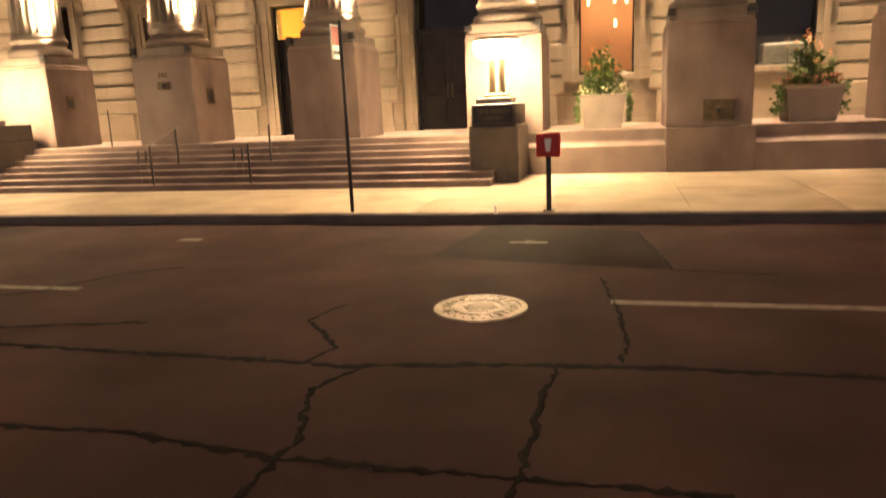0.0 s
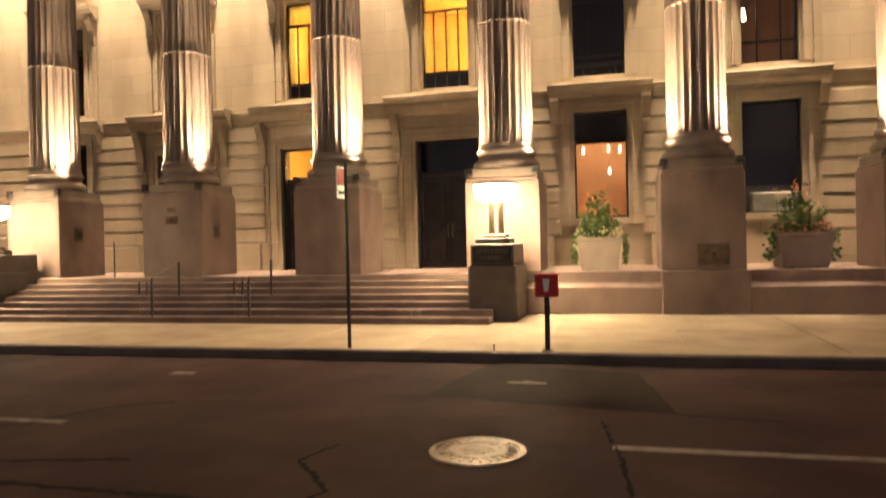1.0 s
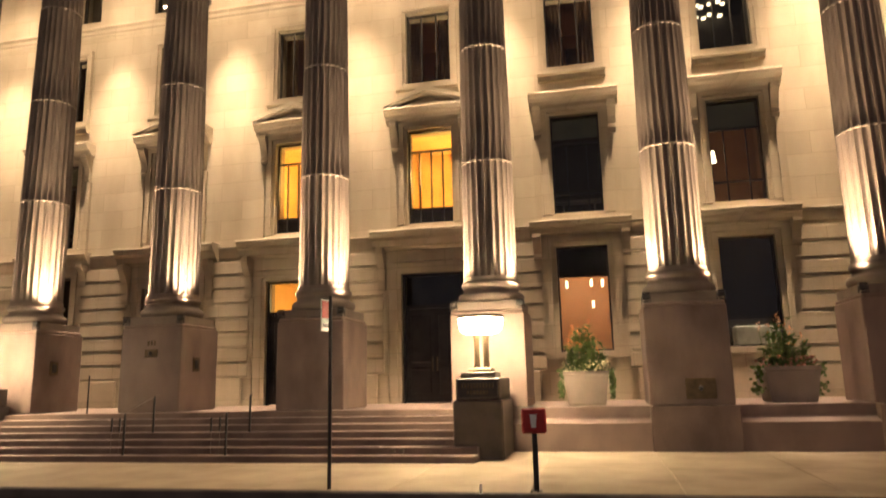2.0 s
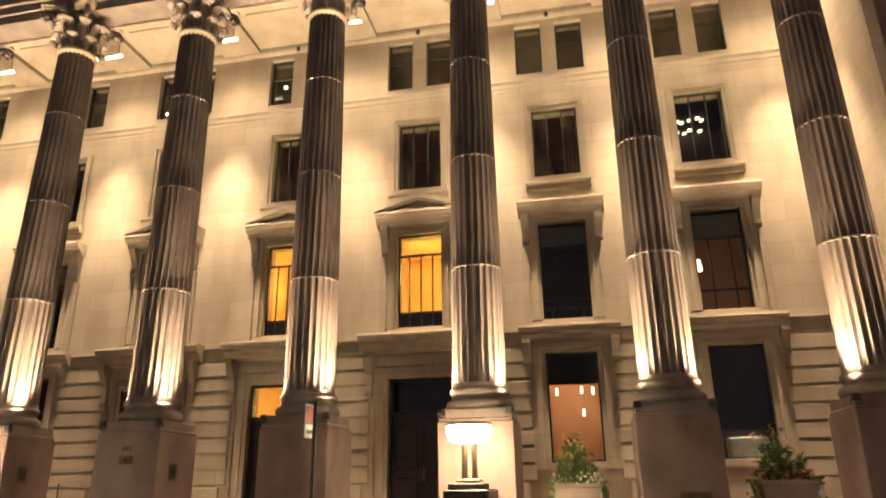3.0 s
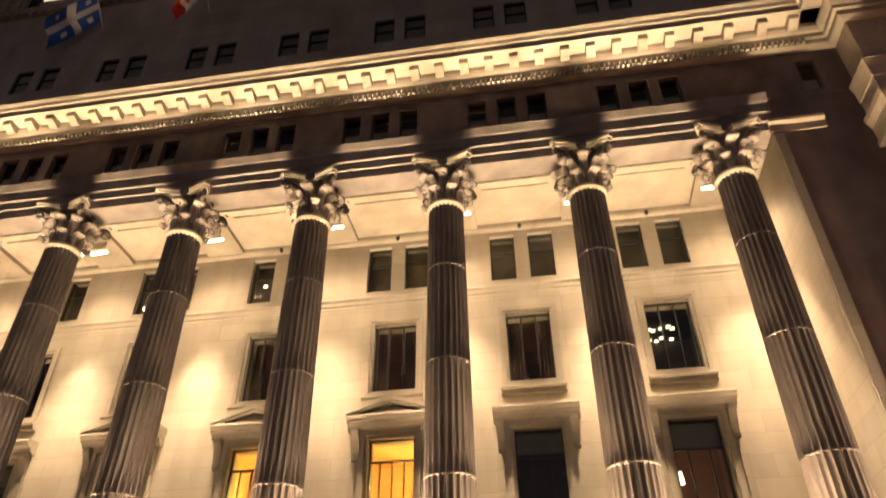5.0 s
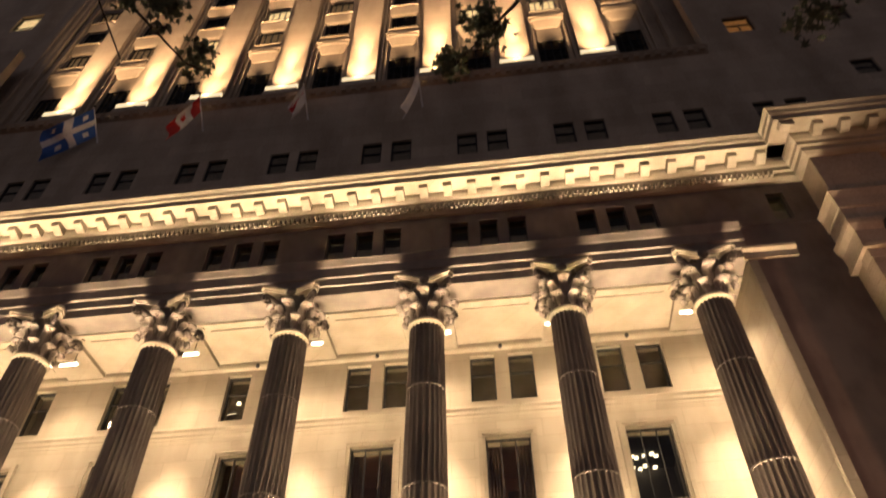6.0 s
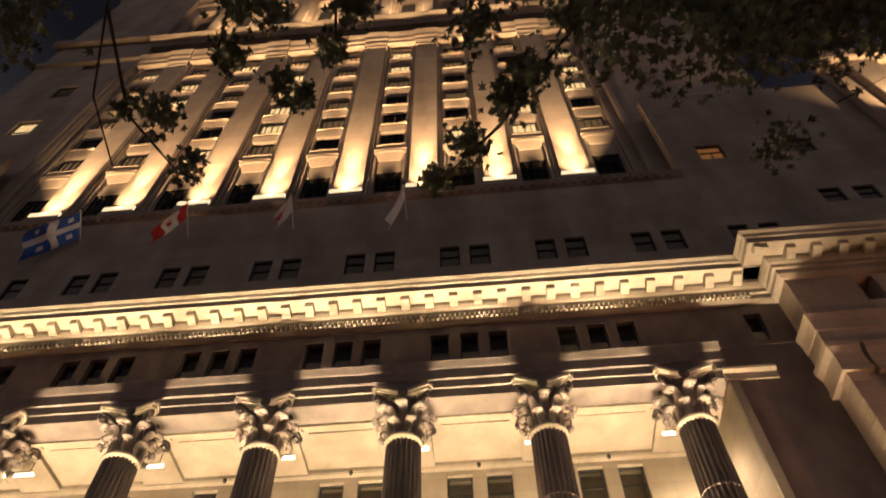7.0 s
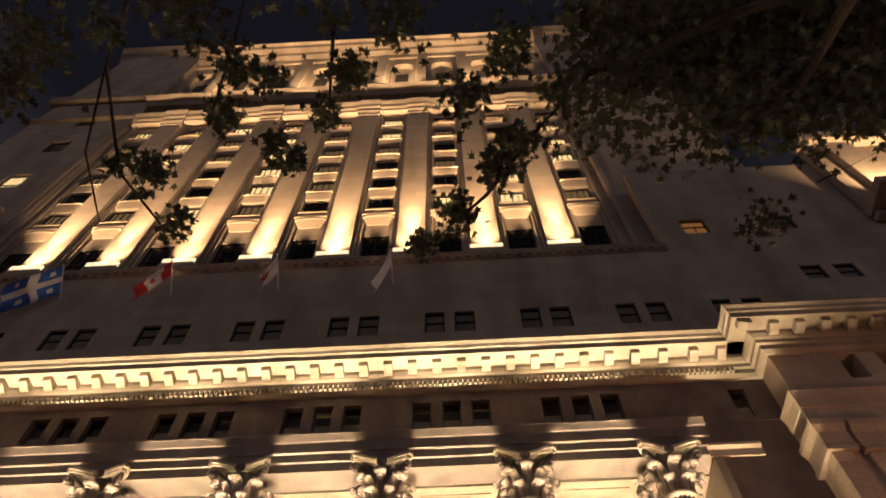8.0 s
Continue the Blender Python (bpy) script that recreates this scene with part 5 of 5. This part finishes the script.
# ---- planters ----
def planter(x, y, w, flowers, rng, tall):
    p = thing("planter", "square stone planter full of flowers and trailing ivy", "planter", pose(x, y, TERRACE), "planters on the terrace")
    s = Shape()
    rows = [(w * 0.40, 0.0), (w * 0.42, 0.04), (w * 0.42, 0.06), (w * 0.5, 0.66), (w * 0.52, 0.68), (w * 0.52, 0.76), (w * 0.46, 0.76), (w * 0.44, 0.68)]
    for r, z in rows:
        s.v += [(-r, -r, z), (r, -r, z), (r, r, z), (-r, r, z)]
    for j in range(len(rows) - 1):
        s.f += [(4 * j + i, 4 * j + (i + 1) % 4, 4 * j + 4 + (i + 1) % 4, 4 * j + 4 + i) for i in range(4)]
    s.f += [(3, 2, 1, 0)]
    part("tub", s, GRANITE, p)
    part("soil", box(-w * 0.45, w * 0.45, -w * 0.45, w * 0.45, 0.6, 0.70), SOIL, p)
    green, bloom, pale = Shape(), Shape(), Shape()
    for i in range(40):
        a, r = rng.uniform(0, math.tau), rng.uniform(0, w * 0.42)
        base = Vector((r * math.cos(a), r * math.sin(a), 0.68))
        h = rng.uniform(0.35, 0.8) * tall * (1.2 - r / w)
        tip = base + Vector((rng.uniform(-0.12, 0.12), rng.uniform(-0.12, 0.12), h))
        green.tube([base, base.lerp(tip, 0.5), tip], [0.012, 0.009, 0.004], 4)
        for j in range(9):
            q = base.lerp(tip, rng.uniform(0.1, 0.95))
            d = Vector((rng.uniform(-1, 1), rng.uniform(-1, 1), rng.uniform(0.0, 1.0))).normalized() * rng.uniform(0.12, 0.30)
            n = d.cross(Vector((0, 0, 1))).normalized() * 0.06
            green.face(q, q + d * 0.5 + n, q + d + Vector((0, 0, -0.05)), q + d * 0.5 - n)
        if i % 2 == 0:
            for j in range(7):
                q = tip + Vector((rng.uniform(-0.03, 0.03), rng.uniform(-0.03, 0.03), rng.uniform(-0.05, 0.2)))
                d = Vector((rng.uniform(-1, 1), rng.uniform(-1, 1), rng.uniform(0.2, 1))).normalized() * 0.06
                n = d.cross(Vector((0.3, 0.2, 1))).normalized() * 0.022
                bloom.face(q, q + d * 0.5 + n, q + d, q + d * 0.5 - n)
    for i in range(150):
        a = rng.uniform(0, math.tau)
        r = w * rng.uniform(0.36, 0.58)
        q = Vector((r * math.cos(a), r * math.sin(a), 0.80 + rng.uniform(-0.08, 0.16)))
        for j in range(4):
            d = Vector((rng.uniform(-1, 1), rng.uniform(-1, 1), rng.uniform(-0.3, 1))).normalized() * 0.06
            n = d.cross(Vector((0.2, 0.1, 1))).normalized() * 0.03
            (pale if i % 3 else green).face(q, q + d * 0.5 + n, q + d, q + d * 0.5 - n)
    for i in range(130):
        side = rng.choice((-1, 1))
        q = Vector((side * w * rng.uniform(0.5, 0.62), rng.uniform(-0.5, 0.4) * w, 0.80 - 0.65 * rng.random() ** 1.5))
        d = Vector((side * rng.uniform(0, 1), rng.uniform(-1, 1), rng.uniform(-1, 0.2))).normalized() * 0.1
        n = d.cross(Vector((0, 1, 0.3))).normalized() * 0.04
        green.face(q, q + d * 0.4 + n, q + d, q + d * 0.4 - n)
    tagged(part("foliage", green, PLANT, p, "leafy green stems and trailing ivy"), kind="stuff")
    tagged(part("flower_spike", bloom, flowers, p, "orange-red flower spikes"), kind="stuff")
    tagged(part("blossom", pale, CREAM if flowers is SPIKE else MAUVE, p, "small pale blossoms round the rim"), kind="stuff")
    return p


PLANT = material("planter_leaves", (0.05, 0.09, 0.03), (0.13, 0.19, 0.06), 9, 0.6, 0)
SPIKE = material("rust_red_blooms", (0.45, 0.14, 0.05), (0.7, 0.28, 0.1), 9, 0.7, 0)
SALMON = material("salmon_blooms", (0.6, 0.2, 0.09), (0.8, 0.36, 0.17), 9, 0.7, 0)
CREAM = material("cream_blooms", (0.45, 0.42, 0.25), (0.7, 0.66, 0.42), 9, 0.7, 0)
MAUVE = material("dull_red_blooms", (0.25, 0.07, 0.06), (0.45, 0.2, 0.15), 9, 0.7, 0)
planter(-0.33, 16.6, 0.98, SPIKE, random.Random(3), 1.3)
planter(3.95, 16.6, 1.08, SALMON, random.Random(8), 1.3)

# ---- street furniture ----
pole = thing("sign_pole", "thin dark parking-sign pole at the kerb", "sign pole", pose(-4.05, 10.15, 0.128))
part("post", Shape().turned([(0.05, 0.0), (0.03, 0.02), (0.028, 2.9)], 12), BLACK, pole)
sg = part("sign", box(-0.16, -0.145, -0.03, 0.29, 2.36, 2.86), WHITE, pole, "white sign plate seen edge-on", at=pose(0, 0, 0, 0, 0, -8))
part("red_panel", box(-0.145, -0.139, -0.02, 0.28, 2.56, 2.84), RED, sg)
part("writing_bar", box(-0.145, -0.139, 0.02, 0.24, 2.42, 2.48), BLACK, sg)
box_sign = thing("box_sign", "small red box sign on a black post", "sign", pose(-0.97, 10.15, 0.128))
part("post", box(-0.035, 0.035, -0.035, 0.035, 0.0, 0.82, cut=0.006), BLACK, box_sign)
part("foot", box(-0.08, 0.08, -0.08, 0.08, 0.0, 0.025, cut=0.006), BLACK, box_sign)
cab = part("cabinet", box(-0.17, 0.17, -0.08, 0.08, 0.80, 1.14, cut=0.02), RED, box_sign)
part("emblem", Shape().face((-0.05, -0.084, 1.06), (-0.03, -0.084, 0.88), (0.03, -0.084, 0.88), (0.05, -0.084, 1.06)).face((0.05, -0.081, 1.06), (0.03, -0.081, 0.88), (-0.03, -0.081, 0.88), (-0.05, -0.081, 1.06)), WHITE, cab)
cap_post = thing("kerb_marker", "small pale marker stud on the kerb", "marker", pose(-1.72, ROAD_FAR + 0.04, 0.14))
part("stud", Shape().turned([(0.02, 0), (0.02, 0.12), (0.01, 0.13)], 8), WHITE, cap_post)

mh = thing("manhole_cover", "round worn cast-iron manhole cover in the street", "manhole", pose(-1.13, 5.6, 0))
part("ring", Shape().turned([(0.405, -0.01), (0.40, 0.012), (0.35, 0.014), (0.345, 0.002)], 48), IRON, mh)
part("lid", Shape().turned([(0.34, -0.01), (0.34, 0.008), (0.01, 0.010)], 48), IRON, mh)
part("inner_ring", Shape().turned([(0.24, 0.008), (0.235, 0.017), (0.20, 0.017), (0.195, 0.008)], 40), IRON, mh)
for i in range(24):
    a = i * 15
    part("rib", box(-0.012, 0.012, 0.255, 0.325, 0.009, 0.018), IRON, mh, at=pose(0, 0, 0, 0, 0, a))
for i in range(5):
    part("bar", box(-0.15 + abs(i - 2) * 0.03, 0.15 - abs(i - 2) * 0.03, -0.13 + i * 0.06, -0.10 + i * 0.06, 0.009, 0.017), IRON, mh)

# ---- street surface ----
marks = thing("road_marking", "worn white lane line on the street", "lane line", kind="structure")
for a, c in ((-13.0, -9.2), (-8.9, -5.45), (-0.05, 3.4), (6.9, 10.3)):
    part("dash", box(a, c, 5.82, 5.94, 0.0, 0.004), PAINT, marks)
for x0, x1, y0, y1, lab in ((-6.05, -5.72, 8.42, 8.6, ""), (-1.31, -0.83, 8.40, 8.48, ""), (-1.12, -1.0, 8.36, 8.54, "")):
    part("patch_mark", box(x0, x1, y0, y1, 0.0, 0.006 if x1 - x0 > 0.2 else 0.01), PAINT, marks)
patch = Shape()
outline = [(-2.1, 7.6), (-1.75, 9.8), (0.25, 9.2), (0.55, 7.1), (-0.4, 7.25), (-1.3, 7.4)]
patch.face(*[(x, y, 0.004) for x, y in outline[::-1]])
tagged(part("asphalt_patch", patch, PATCH), "darker mended asphalt patch by the kerb", "patch", kind="structure")


def crack(points, width, seed):
    """A tar-filled crack: a ragged thin ridge along a line of places."""
    r = random.Random(seed)
    fine = []
    for (ax, ay), (bx, by) in zip(points, points[1:]):
        m = max(2, int(math.hypot(bx - ax, by - ay) / 0.05))
        for i in range(m):
            f = i / m
            fine.append((ax + (bx - ax) * f + r.gauss(0, 0.011), ay + (by - ay) * f + r.gauss(0, 0.010)))
    fine.append(points[-1])
    s = Shape()
    for i, (x, y) in enumerate(fine):
        x2, y2 = fine[min(i + 1, len(fine) - 1)]
        x1, y1 = fine[max(i - 1, 0)]
        d = Vector((x2 - x1, y2 - y1)).normalized()
        w = width * r.uniform(0.25, 1.0)
        s.v += [(x - d.y * w, y + d.x * w, 0.0025), (x, y, 0.006), (x + d.y * w, y - d.x * w, 0.0025)]
    for i in range(len(fine) - 1):
        for j in (0, 1):
            s.f.append((3 * i + j, 3 * i + j + 1, 3 * i + j + 4, 3 * i + j + 3))
    for p in [s]:
        p.f = [f[::-1] for f in p.f]
    tagged(part("tar_crack", s, TAR), "black tar-sealed crack across the asphalt", "crack", kind="structure")


crack([(-6.4, 4.25), (-4.7, 4.24), (-2.9, 4.19), (-1.8, 4.15), (-0.7, 4.32), (0.4, 4.39), (1.5, 4.39), (4, 4.5)], 0.057, 1)
crack([(-1.66, 4.17), (-1.85, 3.75), (-1.63, 3.1), (-1.7, 2.0)], 0.037, 2)
crack([(-0.37, 4.37), (-0.42, 3.8), (-0.41, 3.3), (-0.5, 2.2)], 0.031, 3)
crack([(-0.15, 6.7), (-0.06, 6.1), (0.02, 5.6), (0.07, 4.93), (0.04, 4.43)], 0.029, 4)
crack([(-8.5, 4.4), (-5.84, 5.73), (-5.45, 6.51), (-4.9, 6.9)], 0.031, 5)
crack([(-2.35, 5.6), (-2.5, 5.1), (-2.22, 4.79), (-2.0, 4.5), (-2.1, 4.2)], 0.031, 6)
crack([(-6.0, 3.0), (-3.38, 2.99), (-2.67, 3.03), (-1.7, 2.9), (0.5, 2.9)], 0.042, 7)
crack([(-5.2, 4.6), (-4.6, 4.75), (-3.9, 4.9)], 0.047, 8)
crack([(0.25, 9.2), (0.40, 8.2), (0.55, 7.1), (1.5, 6.95)], 0.026, 9)

# pavement slabs
slab_meshes = {}
x = -40.0
i = 0
while x < 16:
    w = 2.05
    for y0, y1 in ((ROAD_FAR + 0.19, 12.75), (12.77, 15.41)):
        key = (y0, y1)
        if key not in slab_meshes:
            slab_meshes[key] = box(0.012, w - 0.012, y0, y1, 0.10, 0.14, cut=0.008).mesh("slab", CONCRETE)
        part("slab", slab_meshes[key], None, pavement, at=pose(x, 0, random.uniform(-0.002, 0.002)))
    x += w

# rusticated stone courses on the piers
course = 0.45
sizes = {}
for a, c in zip(edges[::2], edges[1::2]):
    for i in range(8):
        z0 = 1.93 + i * course
        key = (round(c - a, 2), i)
        if key not in sizes:
            inner = 0.30
            sizes[key] = box(-inner, c - a + inner, YW - 0.09, YW + 0.02, 0.0, course - 0.07, cut=0.022).mesh("stone_block", STONE)
        part("stone_block", sizes[key], None, wall, at=pose(a, 0, z0))
    part("base_course", box(a - 0.1, c + 0.1, YW - 0.11, YW + 0.02, TERRACE, 1.88, cut=0.025), STONE, wall)

# ---- maple tree over the pavement ----
def maple_leaf():
    out = []
    lobes = ((-150, 0.35), (-105, 0.62), (-80, 0.3), (-45, 0.85), (-22, 0.38), (0, 1.0), (22, 0.38), (45, 0.85), (80, 0.3), (105, 0.62), (150, 0.35))
    for a, r in lobes:
        out.append((math.sin(radians(a)) * r * 0.10, math.cos(radians(a)) * r * 0.10))
    return out


LOBES = maple_leaf()
tree = thing("maple_tree", "broad maple with drooping leafy branches overhead", "tree")
part("trunk", Shape().tube([(5.2, -1.6, 0.1), (5.1, -1.55, 1.6), (4.9, -1.3, 3.4), (4.5, -0.8, 5.2)], [0.34, 0.27, 0.24, 0.2], 14), BARK, tree, smooth=True)
limbs = [
    ([(4.5, -0.8, 5.2), (3.9, 0.2, 6.3), (3.0, 0.9, 6.9), (2.2, 1.2, 7.2), (1.62, 1.44, 7.2), (1.14, 1.6, 7.2), (0.7, 2.1, 7.2), (0.31, 2.6, 7.15), (-0.32, 3.13, 7.1)], 0.05),
    ([(4.5, -0.8, 5.2), (3.0, -0.6, 7.2), (0.8, -0.2, 8.2), (-1.4, 0.4, 7.9), (-1.7, 1.27, 7.4), (-1.94, 1.83, 7.1)], 0.03),
    ([(0.8, -0.2, 8.2), (-1.6, 0.0, 8.3), (-2.5, 0.84, 7.6), (-2.72, 1.35, 7.3), (-3.0, 2.0, 7.1), (-3.02, 2.6, 7.0)], 0.016),
    ([(-2.72, 1.35, 7.3), (-2.8, 2.21, 7.15), (-2.51, 2.72, 7.05), (-2.37, 2.78, 7.0)], 0.012),
    ([(4.5, -0.8, 5.2), (5.0, 0.9, 6.8), (4.6, 2.2, 7.6), (3.6, 3.0, 7.9)], 0.03),
    ([(3.0, 0.9, 6.9), (2.9, 1.9, 7.3), (2.6, 2.6, 7.5)], 0.05),
    ([(-1.4, 0.4, 7.9), (-0.9, 1.2, 7.6), (-0.98, 1.81, 7.3)], 0.03),
]
for pts, r in limbs:
    n = len(pts)
    part("limb", Shape().tube(pts, [r * (1 - 0.85 * i / (n - 1)) + 0.004 for i in range(n)], 8), BARK, tree, smooth=True)
rng = random.Random(5)
crown_shape = Shape()


def leaf_at(p, size):
    m = Euler((rng.uniform(-0.9, 0.9), rng.uniform(-0.9, 0.9), rng.uniform(0, math.tau))).to_matrix()
    n = len(crown_shape.v)
    crown_shape.v += [tuple(p + m @ Vector((x * size, y * size, -0.015 * (abs(x) * 20)))) for x, y in LOBES]
    crown_shape.f.append(tuple(range(n, n + len(LOBES))))


# sprays: place and spread of each hanging cluster, leaves in it
sprays = [(-3.17, 1.1, 0.28, 60), (-3.45, 1.45, 0.2, 40), (-2.58, 1.05, 0.14, 16), (-1.94, 0.95, 0.22, 45), (-1.63, 1.36, 0.16, 32), (-1.38, 1.46, 0.12, 20), (-1.81, 1.77, 0.14, 24),
          (-1.45, 2.03, 0.11, 18), (-1.32, 2.17, 0.12, 22), (-2.52, 2.2, 0.15, 34), (-2.45, 2.72, 0.12, 26), (-2.78, 2.12, 0.08, 12), (-0.75, 1.45, 0.16, 34), (-0.98, 1.81, 0.11, 18),
          (-0.36, 1.08, 0.22, 38), (0.14, 1.73, 0.18, 34), (0.55, 2.15, 0.20, 50), (0.40, 2.36, 0.14, 32), (0.05, 2.75, 0.15, 40), (-0.27, 3.07, 0.11, 28), (0.96, 1.68, 0.2, 44), (0.5, 1.35, 0.2, 40), (2.75, 2.95, 0.2, 26)]
for x, y, spread, count in sprays:
    for i in range(int(count * 3.6)):
        leaf_at(Vector((x + rng.gauss(0, spread * 0.55), y + rng.gauss(0, spread * 0.55), 7.15 + rng.gauss(0, 0.10))), rng.uniform(0.42, 0.80))
for cluster in range(560):
    u, v = rng.random(), rng.random()
    c = Vector((1.15 + 3.1 * u ** 0.9, 0.9 + 2.1 * v, 7.3 + rng.uniform(-0.1, 0.9)))
    if c.y > 1.92 + 0.10 * (c.x - 1.1) + rng.gauss(0, 0.30):
        continue
    for i in range(rng.randint(14, 34)):
        leaf_at(c + Vector((rng.gauss(0, 0.14), rng.gauss(0, 0.14), rng.gauss(0, 0.09))), rng.uniform(0.5, 0.95))
for cluster in range(420):
    c = Vector((rng.uniform(-4.5, 7), rng.uniform(-3.5, 0.95), rng.uniform(7.2, 9.5)))
    for i in range(rng.randint(8, 16)):
        leaf_at(c + Vector((rng.gauss(0, 0.2), rng.gauss(0, 0.2), rng.gauss(0, 0.12))), rng.uniform(0.9, 1.4))
tagged(part("crown", crown_shape, LEAF, tree, "many small lobed green leaves"), kind="stuff")

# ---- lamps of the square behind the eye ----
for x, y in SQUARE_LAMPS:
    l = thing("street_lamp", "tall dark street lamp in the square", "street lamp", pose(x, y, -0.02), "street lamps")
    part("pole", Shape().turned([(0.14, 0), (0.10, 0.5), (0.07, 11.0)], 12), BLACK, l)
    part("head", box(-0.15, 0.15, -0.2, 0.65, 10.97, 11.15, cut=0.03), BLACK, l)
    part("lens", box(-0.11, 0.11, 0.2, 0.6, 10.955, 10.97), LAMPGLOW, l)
for x, y in KERB_LAMPS:
    l = thing("street_lamp", "dark street lamp at the far kerb", "street lamp", pose(x, y + 0.2, 0.13), "street lamps")
    part("pole", Shape().turned([(0.12, 0), (0.09, 0.5), (0.06, 8.9)], 12), BLACK, l)
    part("head", box(-0.15, 0.15, -0.5, 0.1, 8.87, 9.0, cut=0.03), BLACK, l)
    part("lens", box(-0.1, 0.1, -0.45, -0.1, 8.86, 8.87), LAMPGLOW, l)
